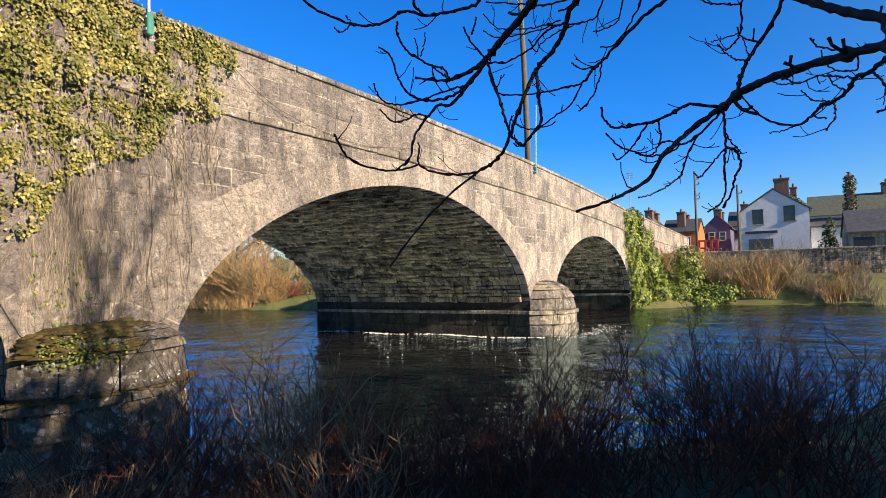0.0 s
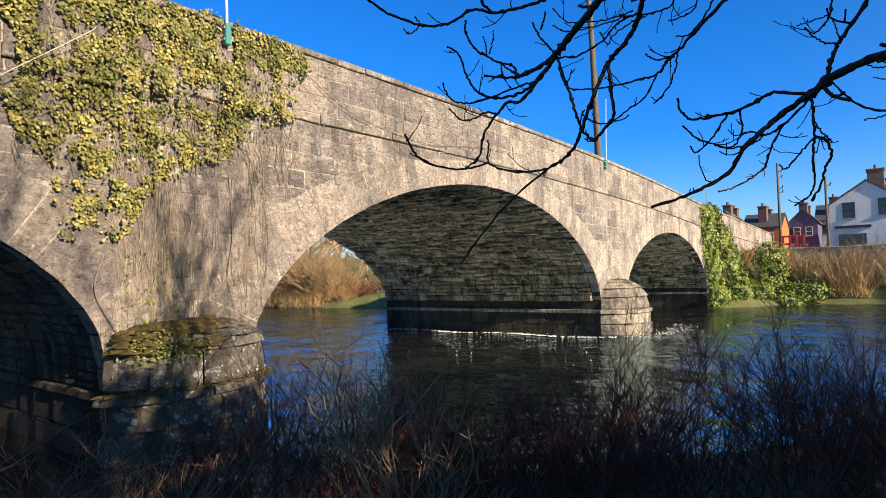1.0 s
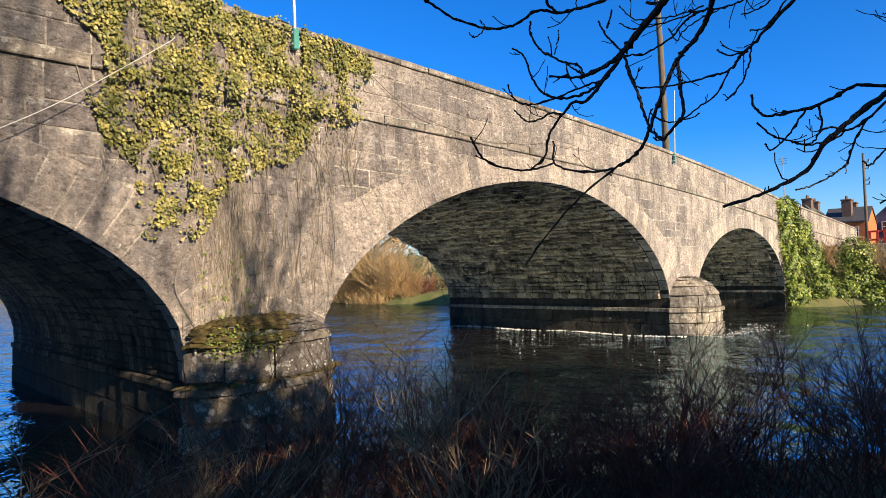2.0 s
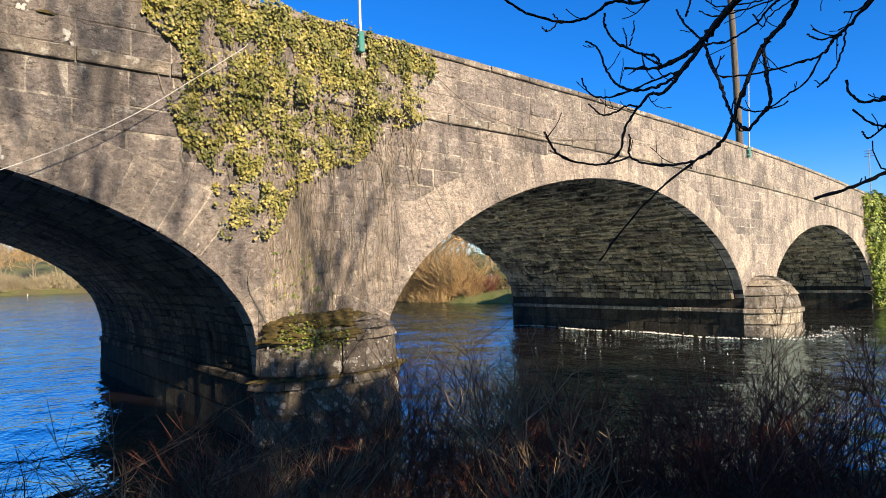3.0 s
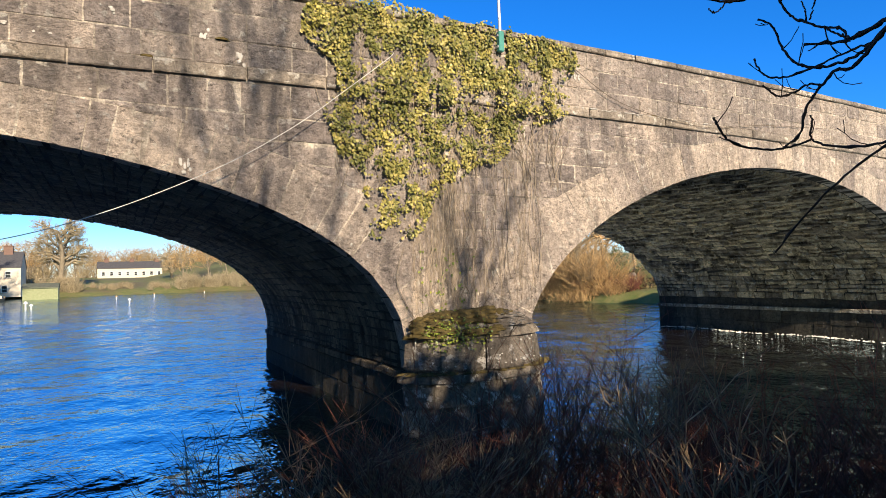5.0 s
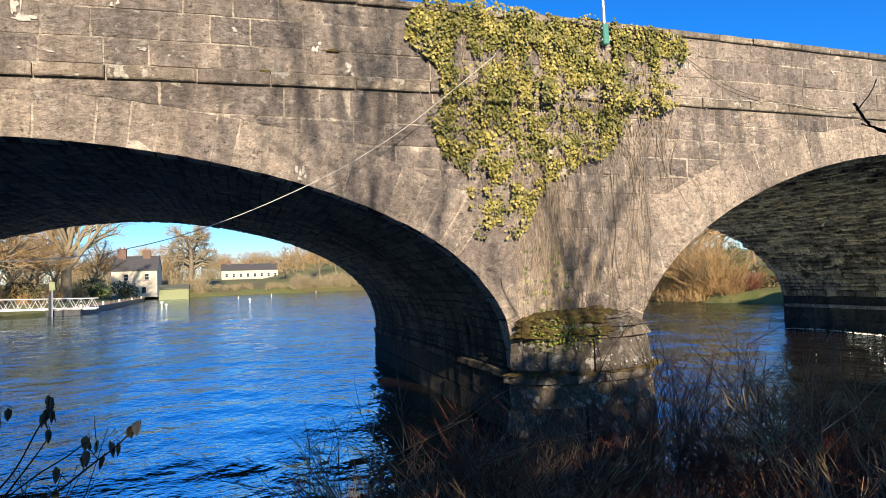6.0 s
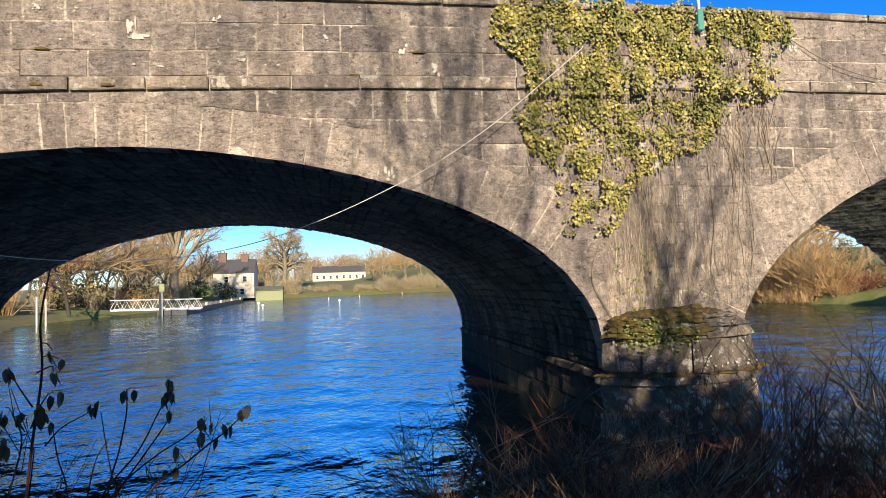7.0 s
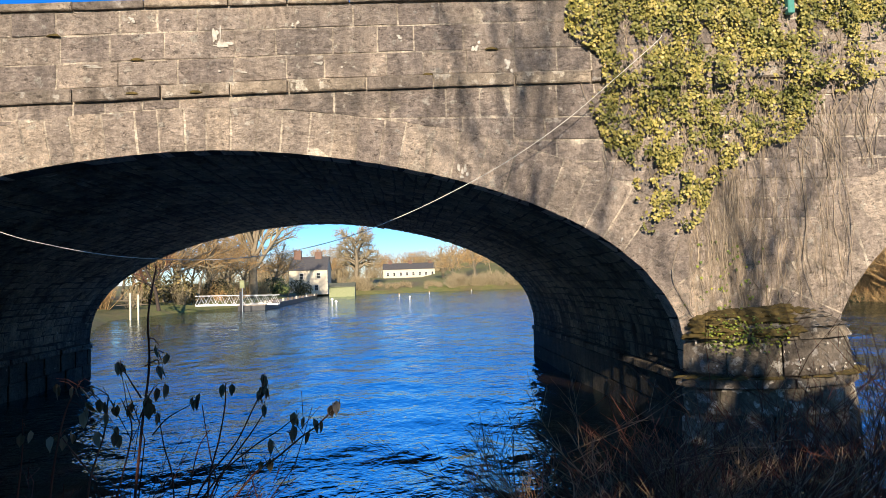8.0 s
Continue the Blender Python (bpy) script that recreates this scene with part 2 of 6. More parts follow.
def water_mat():
    m, n, l, p = node_mat("river water")
    p.inputs["Base Color"].default_value = (0.016, 0.011, 0.008, 1)
    p.inputs["Roughness"].default_value = 0.05
    p.inputs["IOR"].default_value = 3.0
    p.inputs["Specular IOR Level"].default_value = 1.0
    p.inputs["Specular Tint"].default_value = (0.68, 0.92, 1.0, 1)
    a = noise_node(n, l, 0.5, 5, 0.55, (1.0, 0.55, 1))
    b = noise_node(n, l, 2.2, 4, 0.55, (0.8, 0.75, 1))
    c = noise_node(n, l, 8.0, 3, 0.5, (0.8, 0.8, 1))
    # slick and ruffled stretches of the current
    calm = ramp(n, l, noise_node(n, l, 0.16, 4, 0.6, (1.0, 0.6, 1)), [(0.36, grey(0.35)), (0.62, grey(1.5))])
    rough_b, rough_c = mixed(n, l, 1.0, b, calm, "MULTIPLY"), mixed(n, l, 1.0, c, calm, "MULTIPLY")
    bumped(n, l, p, [(a, 1.0), (rough_b, 0.42), (rough_c, 0.06)], 0.16, 1.0)
    return m


M_GROUND, M_WATER = ground_mat(), water_mat()


# ---- mesh helpers ----
class Soup:
    """Vertices and faces of one mesh."""

    def __init__(self):
        self.v, self.f, self.n = [], [], 0

    def add(self, verts, faces):
        self.v.append(np.asarray(verts, dtype=float).reshape(-1, 3))
        n = self.n
        self.f.extend([tuple(i + n for i in f) for f in faces])
        self.n += len(self.v[-1])

    def mesh(self, name, mat, smooth=False):
        me = bpy.data.meshes.new(name)
        vs = np.concatenate(self.v) if self.v else np.zeros((0, 3))
        me.from_pydata(vs.tolist(), [], self.f)
        me.materials.append(mat)
        if smooth:
            me.polygons.foreach_set("use_smooth", [True] * len(me.polygons))
        me.update()
        return me


def soup_part(name, soup, mat, parent=None, label="", smooth=False):
    ob = new(name, soup.mesh(name, mat, smooth))
    ob.parent = parent
    if label:
        ob["label"] = label
    return ob


def empty(name, label, category, group="", kind="", at=(0, 0, 0)):
    ob = new(name)
    ob.location = at
    return tagged(ob, label, category, group, kind)


BOX_F = [(0, 3, 2, 1), (4, 5, 6, 7), (0, 1, 5, 4), (1, 2, 6, 5), (2, 3, 7, 6), (3, 0, 4, 7)]


def box(s, x0, y0, z0, x1, y1, z1):
    s.add([(x0, y0, z0), (x1, y0, z0), (x1, y1, z0), (x0, y1, z0), (x0, y0, z1), (x1, y0, z1), (x1, y1, z1), (x0, y1, z1)], BOX_F)


def bevel_box(s, x0, y0, z0, x1, y1, z1, b=0.01):
    bm = bmesh.new()
    bmesh.ops.create_cube(bm, size=1)
    for v in bm.verts:
        v.co = Vector((x0 + (v.co.x + 0.5) * (x1 - x0), y0 + (v.co.y + 0.5) * (y1 - y0), z0 + (v.co.z + 0.5) * (z1 - z0)))
    bmesh.ops.bevel(bm, geom=bm.edges[:], offset=b, segments=1, affect="EDGES")
    bm.verts.index_update()
    s.add([v.co[:] for v in bm.verts], [[v.index for v in f.verts] for f in bm.faces])
    bm.free()


def tube(s, pts, radii, sides=5, cap=False):
    pts = np.asarray(pts, dtype=float)
    k = len(pts)
    d = np.empty_like(pts)
    d[1:-1] = pts[2:] - pts[:-2]
    d[0], d[-1] = pts[1] - pts[0], pts[-1] - pts[-2]
    d /= np.linalg.norm(d, axis=1)[:, None] + 1e-9
    ref = np.array([0.0, 0, 1]) if abs(d[0][2]) < 0.8 else np.array([1.0, 0, 0])
    a = np.cross(d, ref)
    a /= np.linalg.norm(a, axis=1)[:, None] + 1e-9
    b = np.cross(d, a)
    ang = np.arange(sides) * 2 * math.pi / sides
    r = np.broadcast_to(np.asarray(radii, dtype=float), (k,))
    ring = pts[:, None, :] + r[:, None, None] * (np.cos(ang)[None, :, None] * a[:, None, :] + np.sin(ang)[None, :, None] * b[:, None, :])
    faces = []
    for i in range(k - 1):
        for j in range(sides):
            j2 = (j + 1) % sides
            faces.append((i * sides + j, i * sides + j2, (i + 1) * sides + j2, (i + 1) * sides + j))
    if cap:
        faces.append(tuple(range(sides - 1, -1, -1)))
        faces.append(tuple((k - 1) * sides + j for j in range(sides)))
    s.add(ring.reshape(-1, 3), faces)


def smooth_line(ctrl, n=24):
    """Catmull-Rom line through control points."""
    c = np.asarray(ctrl, dtype=float)
    c = np.vstack([2 * c[0] - c[1], c, 2 * c[-1] - c[-2]])
    out = []
    seg = len(c) - 3
    for i in range(seg):
        for t in np.linspace(0, 1, max(2, n // seg), endpoint=(i == seg - 1)):
            p0, p1, p2, p3 = c[i:i + 4]
            out.append(0.5 * (2 * p1 + (p2 - p0) * t + (2 * p0 - 5 * p1 + 4 * p2 - p3) * t * t + (3 * p1 - p0 - 3 * p2 + p3) * t ** 3))
    return np.array(out)


LEAF = np.array([(0, 0, 0), (0.42, 0.25, 0.06), (0.36, 0.62, 0.02), (0, 1.0, -0.08), (-0.36, 0.62, 0.02), (-0.42, 0.25, 0.06)])


def leaves(s, centres, normals, sizes, droop=0.0, rs=nrs, slim=1.0):
    """Five-sided leaves, each folded a little, facing along their normals."""
    c, nn = np.asarray(centres, float), np.asarray(normals, float)
    k = len(c)
    if not k:
        return
    nn = nn / (np.linalg.norm(nn, axis=1)[:, None] + 1e-9)
    up = rs.normal(size=(k, 3)) + np.array([0, 0, -droop])
    u = up - (up * nn).sum(1)[:, None] * nn
    u /= np.linalg.norm(u, axis=1)[:, None] + 1e-9
    w = np.cross(u, nn)
    sz = np.asarray(sizes, float)[:, None, None]
    vs = c[:, None, :] + sz * (slim * LEAF[None, :, 0:1] * w[:, None, :] + (LEAF[None, :, 1:2] - 0.5) * u[:, None, :] + LEAF[None, :, 2:3] * nn[:, None, :])
    fs = []
    for i in range(k):
        b = 6 * i
        fs += [(b, b + 1, b + 2, b + 3), (b, b + 3, b + 4, b + 5)]
    s.add(vs.reshape(-1, 3), fs)


def unit(v):
    v = np.asarray(v, float)
    return v / (np.linalg.norm(v) + 1e-9)


def grow(bins, p, d, length, r, level, top, rg, wob=0.25, kids=(5, 6, 5, 4, 3), spread=0.8, shrink=0.62, lift=0.08, sides=(7, 5, 4, 3, 3, 3)):
    """A limb with its side limbs; bins[level] collects the tubes."""
    segs = 6 if level == 0 else (5 if level == 1 else 4)
    pts, dirs = [np.array(p, float)], []
    d = unit(d)
    for i in range(segs):
        d = unit(d + np.array([rg.gauss(0, wob), rg.gauss(0, wob), rg.gauss(0, wob) + lift]) * 0.6)
        pts.append(pts[-1] + d * length / segs)
        dirs.append(d)
    end = 0.45 if level < top else 0.35
    tube(bins[level], pts, np.linspace(r, r * end, segs + 1), sides[level])
    if level >= top:
        return
    for k in range(kids[level]):
        f = (0.3 + 0.7 * (k + rg.random() * 0.8) / kids[level]) if level else (0.28 + 0.72 * (k + rg.random()) / kids[level])
        f = min(f, 0.999)
        i = int(f * segs)
        q = pts[i] + (pts[i + 1] - pts[i]) * (f * segs - i)
        side = unit(np.cross(dirs[i], [rg.gauss(0, 1), rg.gauss(0, 1), rg.gauss(0, 1)]))
        nd = unit(dirs[i] * (1 - spread * 0.5) + side * spread)
        grow(bins, q, nd, length * shrink * (1.15 - 0.5 * f) * rg.uniform(0.75, 1.2), r * (1 - (1 - end) * f) * 0.62, level + 1, top, rg, wob, kids, spread, shrink, lift, sides)


def bare_tree(name, at, height, seed, label, bark=M_FARBARK, twig=M_PALE, top=4, kids=(9, 6, 5, 4), spread=0.75, group="", r=None, lift=0.06, wob=0.2, shrink=0.55):
    rg = random.Random(seed)
    bins = [Soup() for _ in range(6)]
    grow(bins, (0, 0, -0.3), (0, 0, 1), height * 0.8, r or height * 0.028, 0, top, rg, wob, kids, spread, shrink, lift)
    t = empty(name, label, "tree", group)
    t.location = at
    trunk = Soup()
    for b in bins[:2]:
        if b.v:
            trunk.add(np.concatenate(b.v), b.f)
    crown = Soup()
    for b in bins[2:]:
        if b.v:
            crown.add(np.concatenate(b.v), b.f)
    soup_part("trunk", trunk, bark, t, smooth=True)
    c = soup_part("crown", crown, twig, t, "fine leafless twigs")
    c["kind"] = "stuff"
    return t


def shrub(name, at, n, height, spread, seed, label, mat, group="", r=0.008, side=4, lean=(0, 0), curve=0.25, width=0.25, fork=2, category="shrub", split=False):
    """Many thin stems from one root, each with side twigs that fork again; split: each stem a part of its own."""
    rg = random.Random(seed)
    t = empty(name, label, category, group)
    t.location = at
    s = Soup()
    for i in range(n):
        if split:
            s = Soup()
        a = rg.uniform(0, 2 * math.pi)
        q = width * math.sqrt(rg.random())
        p = np.array([q * math.cos(a), q * math.sin(a), -0.15])
        d = unit([spread * rg.gauss(0, 1) + lean[0], spread * rg.gauss(0, 1) + lean[1], 1.0])
        h = height * rg.uniform(0.5, 1.1)
        pts = [p]
        for k in range(5):
            d = unit(d + np.array([rg.gauss(0, curve), rg.gauss(0, curve), rg.gauss(0, curve * 0.4)]) * 0.5)
            pts.append(pts[-1] + d * h / 5)
        tube(s, pts, np.linspace(r, r * 0.35, 6), 4)
        for k in range(side):
            j = rg.randint(1, 4)
            q0 = pts[j] + (pts[j + 1] - pts[j]) * rg.random()
            e = unit(d * 0.8 + np.array([rg.gauss(0, 0.55), rg.gauss(0, 0.55), rg.uniform(0.0, 0.5)]))
            ln = h * rg.uniform(0.18, 0.45)
            q1 = q0 + e * ln * 0.5
            e2 = unit(e + np.array([rg.gauss(0, 0.25), rg.gauss(0, 0.25), 0.25]))
            q2 = q1 + e2 * ln * 0.5
            tube(s, [q0, q1, q2], [r * 0.55, r * 0.42, r * 0.22], 3)
            for _ in range(fork):
                b0 = q0 + (q2 - q0) * rg.uniform(0.3, 0.9)
                e3 = unit(e + np.array([rg.gauss(0, 0.6), rg.gauss(0, 0.6), rg.uniform(-0.1, 0.5)]))
                tube(s, [b0, b0 + e3 * ln * rg.uniform(0.25, 0.5)], [r * 0.35, r * 0.18], 3)
        if split:
            soup_part("stem", s, mat, t)
    if not split:
        soup_part("brushwood", s, mat, t)["kind"] = "stuff"
    return t


# ---- the lie of the land ----
BX, BACK = 0.0, 10.8       # upstream face of the bridge at y = BACK


def near_edge(x):
    """y of the water's edge on the near bank."""
    return np.interp(x, [-30, -11, -9, -6, -2, 0, 1, 3, 5, 9, 16, 24, 34, 60], [2, 0.0, -2.5, -4.9, -5.2, -4.6, -4.2, -4.0, -5.2, -8.6, -12.0, -17, -30, -60])


def left_edge(y):
    return np.interp(y, [-1, 11, 30, 50, 60, 80, 150, 400], [-10.4, -10.6, -19, -26, -25, -20.5, -17.5, -15])


def right_edge(y):
    return np.interp(y, [-60, -14, -5, -1, 11, 20, 28, 45, 80, 150], [47, 44.2, 43.5, 39, 38.8, 36, 34.0, 35, 40, 48])


def land_height(x, y):
    x, y = np.asarray(x, float), np.asarray(y, float)
    wob_ = 0.35 * np.sin(x * 1.7 + y * 0.9) + 0.25 * np.sin(y * 2.3 - x * 0.6)
    d = np.maximum(left_edge(y) - x, x - right_edge(y))
    d = np.where(y < 0.0, np.maximum(near_edge(x) - y, x - right_edge(y)), d)
    d = np.maximum(d, y - (149 + 0.1 * x))
    d = d + wob_ * np.where(y < -1, 0.35, 1.0)
    h = np.where(d < 0, np.maximum(-1.2, d * 0.7), 1.0 * (1 - np.exp(-np.maximum(d, 0) / 1.1)))
    inland = np.maximum(d - 3, 0)
    right = (x > 40) & (y < 40)
    h = h + np.where(right, np.minimum(inland * 0.32, 1.6), np.minimum(inland * 0.05, 2.0))
    h = h + np.where(y > 150, np.clip((y - 150) * 0.02, 0, 2.6), 0)
    h = h + np.clip((y - 158) * 0.07, 0, 8.5) * np.clip((x - 14) / 26, 0, 1)
    return h


def axis(parts):
    out = []
    for a, b, st in parts:
        out += list(np.arange(a, b, st))
    return np.array(out + [parts[-1][1]])


gx = axis([(-900, -120, 60), (-120, -40, 8), (-40, -14, 2), (-14, 24, 0.7), (24, 60, 1.2), (60, 120, 8), (120, 900, 60)])
gy = axis([(-900, -100, 60), (-100, -24, 6), (-24, 4, 0.7), (4, 70, 2), (70, 200, 5), (200, 400, 20), (400, 1500, 100)])
X, Y = np.meshgrid(gx, gy)
Z = land_height(X, Y)
gs = Soup()
nx = len(gx)
gs.add(np.stack([X, Y, Z], -1).reshape(-1, 3), [(j * nx + i, j * nx + i + 1, (j + 1) * nx + i + 1, (j + 1) * nx + i) for j in range(len(gy) - 1) for i in range(nx - 1)])
ground = soup_part("ground", gs, M_GROUND, smooth=True)
tagged(ground, "grassy river banks and earth running to the horizon", "ground", kind="structure")

ws = Soup()
wx, wy = axis([(-60, -14, 4), (-14, 50, 0.5), (50, 120, 6)]), axis([(-90, -14, 4), (-14, 14, 0.25), (14, 40, 0.6), (40, 160, 4)])
X, Y = np.meshgrid(wx, wy)
Z = 0.012 * np.sin(X * 1.9 + 2.2 * np.sin(Y * 0.7)) + 0.012 * np.sin(Y * 3.1 + 1.3 * np.sin(X * 0.9)) + 0.008 * np.sin(X * 4.3 - Y * 3.7)
nx = len(wx)
ws.add(np.stack([X, Y, Z], -1).reshape(-1, 3), [(j * nx + i, j * nx + i + 1, (j + 1) * nx + i + 1, (j + 1) * nx + i) for j in range(len(wy) - 1) for i in range(nx - 1)])
water = soup_part("water", ws, M_WATER, smooth=True)
tagged(water, "fast dark river water with ripples reflecting blue sky", "water", kind="structure")


# ---- the bridge ----
ARCHES = [dict(c=-3.316, a=6.871, zc=4.471, z0=1.026, p=1.767, q=2.355), dict(c=13.82, a=7.9, zc=4.92, z0=1.3, p=1.9, q=1.75), dict(c=31.5, a=7.0, zc=4.3, z0=1.2, p=1.9, q=1.9)]
X_LEFT, X_RIGHT = -22.0, 66.0


def bend(x, y):
    """The first vault runs a little askew under the road; its pier takes up the difference."""
    return x + 0.0313 * y * float(np.interp(x, [3.6, 5.85], [1.0, 0.0]))


def string_z(x):
    """Underside of the string course, which follows the humped road."""
    x = np.asarray(x, float)
    return np.where(x < 38, 5.57 - 0.0012 * (x - 13.5) ** 2, 4.85 - 0.03 * (x - 38))


def arch_z(A, x):
    u = np.clip(np.abs(np.asarray(x, float) - A["c"]) / A["a"], 0, 1)
    return A["z0"] + (A["zc"] - A["z0"]) * (1 - u ** A["p"]) ** (1 / A["q"])


def arch_line(A, n=400):
    """Points of the soffit from left springing to right, evenly by length, with outward normals and lengths."""
    th = np.linspace(-math.pi / 2, math.pi / 2, 4000)
    x = A["c"] + A["a"] * np.sin(th)
    z = arch_z(A, x)
    ln = np.concatenate([[0], np.cumsum(np.hypot(np.diff(x), np.diff(z)))])
    s = np.linspace(0, ln[-1], n)
    xs, zs = np.interp(s, ln, x), np.interp(s, ln, z)
    tx, tz = np.gradient(xs, s), np.gradient(zs, s)
    k = np.hypot(tx, tz)
    return s, xs, zs, -tz / k, tx / k


def ring_depth(A, xs, zs):
    f = np.clip((A["zc"] - zs) / 2.0, 0, 1)
    return 0.6 + 0.42 * f


for A in ARCHES:
    s, xs, zs, nx_, nz_ = arch_line(A)
    A["s"], A["x"], A["z"], A["nx"], A["nz"] = s, xs, zs, nx_, nz_
    D = ring_depth(A, xs, zs)
    ex, ez = xs + nx_ * D, zs + nz_ * D
    o = np.argsort(ex)
    A["ex"], A["ez"] = ex[o], ez[o]


def outer_z(x):
    """Top of the arch rings over x, or -9 where there is none."""
    best = np.full(np.shape(x), -9.0)
    for A in ARCHES:
        z = np.interp(x, A["ex"], A["ez"], left=-9, right=-9)
        best = np.maximum(best, z)
    return best


bridge = empty("stone_bridge", "old humped grey limestone road bridge with three arches", "bridge")


def stone_block(poly, y_back, proud, bev, jit=0.0035):
    """A dressed stone from its outline in the face (x, z): a slab with chamfered, slightly uneven front."""
    corners = np.asarray(poly, float)
    p = []
    for i in range(len(corners)):
        a, b = corners[i], corners[(i + 1) % len(corners)]
        p.append(a + nrs.normal(0, 0.004, 2))
        if np.hypot(*(b - a)) > 0.25:
            p.append(a + (b - a) * nrs.uniform(0.3, 0.7) + nrs.normal(0, 0.005, 2))
    p = np.array(p)
    c = p.mean(0)
    w, h = np.ptp(p[:, 0]) + 1e-6, np.ptp(p[:, 1]) + 1e-6
    k = np.array([max(0.3, 1 - 2 * bev / w), max(0.3, 1 - 2 * bev / h)])
    front = c + (p - c) * k + nrs.normal(0, jit * 0.5, p.shape)
    n = len(p)
    yf = -proud + nrs.normal(0, jit, n)
    verts = [(a, y_back, b) for a, b in p] + [(a, -proud + bev * 0.8, b) for a, b in p] + [(a, y, b) for (a, b), y in zip(front, yf)] + [(c[0], -proud - 0.003 + nrs.normal(0, jit), c[1])]
    faces = []
    for i in range(n):
        j = (i + 1) % n
        faces += [(i, j, n + j, n + i), (n + i, n + j, 2 * n + j, 2 * n + i), (2 * n + i, 2 * n + j, 3 * n)]
    return verts, faces


def place_stone(name, poly, y_back, proud, bev, mat, bulk, limit_x):
    """A stone as an object of its own near by, or joined to the bulk mesh far off."""
    v, f = stone_block(poly, y_back, proud, bev)
    if max(q[0] for q in poly) < limit_x:
        s = Soup()
        s.add(v, f)
        soup_part(name, s, mat, bridge)
    else:
        bulk.add(v, f)


# core of the walls, with the openings through it
prof = [(X_LEFT, -1.5)]
for A in ARCHES:
    prof.append((A["c"] - A["a"], -1.5))
    prof += [(float(a), float(b)) for a, b in zip(A["x"][::5], A["z"][::5])]
    prof.append((float(A["x"][-1]), float(A["z"][-1])))
    prof.append((A["c"] + A["a"], -1.5))
prof.append((X_RIGHT, -1.5))
core, soffit = Soup(), Soup()
F0, F1 = -0.006, BACK
for (xa, za), (xb, zb) in zip(prof[:-1], prof[1:]):
    soffit.add([(xa, F0 + 0.004, za), (xb, F0 + 0.004, zb), (bend(xb, F1), F1, zb), (bend(xa, F1), F1, za)], [(0, 3, 2, 1)])
    if xb - xa > 1e-4:
        m = max(1, int((xb - xa) / 1.0))
        for i in range(m):
            a0, a1 = xa + (xb - xa) * i / m, xa + (xb - xa) * (i + 1) / m
            b0, b1 = za + (zb - za) * i / m, za + (zb - za) * (i + 1) / m
            t0, t1 = float(string_z(a0)) + 0.2, float(string_z(a1)) + 0.2
            core.add([(a0, F0, b0), (a1, F0, b1), (a1, F0, t1), (a0, F0, t0)], [(0, 1, 2, 3)])
            c0, c1 = bend(a0, F1), bend(a1, F1)
            core.add([(c0, F1, b0), (c1, F1, b1), (c1, F1, t1), (c0, F1, t0)], [(3, 2, 1, 0)])
            core.add([(a0, F0, t0), (a1, F0, t1), (c1, F1, t1), (c0, F1, t0)], [(0, 1, 2, 3)])
soup_part("wall_core", core, M_MORTAR, bridge, "pale lime mortar in the joints")
# backing darker than the mortar outside: the vaults' shade put into its colour
soup_part("vault_core", soffit, M_WET_SHADED, bridge, "dark vault joints with shade put into their colour")

# parapet cores and the road between them
for y0, y1 in ((-0.006, 0.42), (BACK - 0.42, BACK - 0.0)):
    s = Soup()
    xs_ = np.arange(X_LEFT, X_RIGHT, 1.0)
    ring = []
    for a in xs_:
        za = float(string_z(a)) + 0.2
        ring += [(a, y0, za), (a, y1, za), (a, y1, za + 1.12), (a, y0, za + 1.12)]
    m = len(xs_)
    s.add(ring, [(i * 4 + j, i * 4 + (j + 1) % 4, i * 4 + 4 + (j + 1) % 4, i * 4 + 4 + j) for i in range(m - 1) for j in range(4)] + [(0, 1, 2, 3), (4 * m - 1, 4 * m - 2, 4 * m - 3, 4 * m - 4)])
    soup_part("parapet_core", s, M_MORTAR, bridge)
s = Soup()
for a, b in zip(xs_[:-1], xs_[1:]):
    za, zb = float(string_z(a)) + 0.26, float(string_z(b)) + 0.26
    s.add([(a, 0.43, za), (b, 0.43, zb), (b, BACK - 0.43, zb), (a, BACK - 0.43, za)], [(0, 1, 2, 3)])
soup_part("road_surface", s, M_ROAD, bridge, "grey asphalt road")

NEAR_X = 42.0
bulk = Soup()
# arch rings
for A in ARCHES:
    total = A["s"][-1]
    s0 = 0.0
    while s0 < total - 0.05:
        w = rng.uniform(0.27, 0.43) * (1.5 if np.interp(s0, A["s"], A["z"]) < A["zc"] - 1.7 else 1.0)
        s1 = min(total, s0 + w)
        if total - s1 < 0.2:
            s1 = total
        g = 0.011
        q = []
        extra = rng.choice([0, 0.0, 0.06, 0.12])
        for sv in (s0 + g, s1 - g):
            x_, z_ = np.interp(sv, A["s"], A["x"]), np.interp(sv, A["s"], A["z"])
            n1, n2 = np.interp(sv, A["s"], A["nx"]), np.interp(sv, A["s"], A["nz"])
            D = float(ring_depth(A, x_, z_)) + extra * min(1, (A["zc"] - z_) / 0.6)
            q.append(((x_, z_), (x_ + n1 * D, min(z_ + n2 * D, float(string_z(x_)) - 0.02))))
        poly = [q[0][0], q[1][0], q[1][1], q[0][1]]
        place_stone("voussoir", poly, 0.3, 0.011 + rng.uniform(-0.003, 0.008), 0.006, M_VOUSS, bulk, NEAR_X)
        s0 = s1

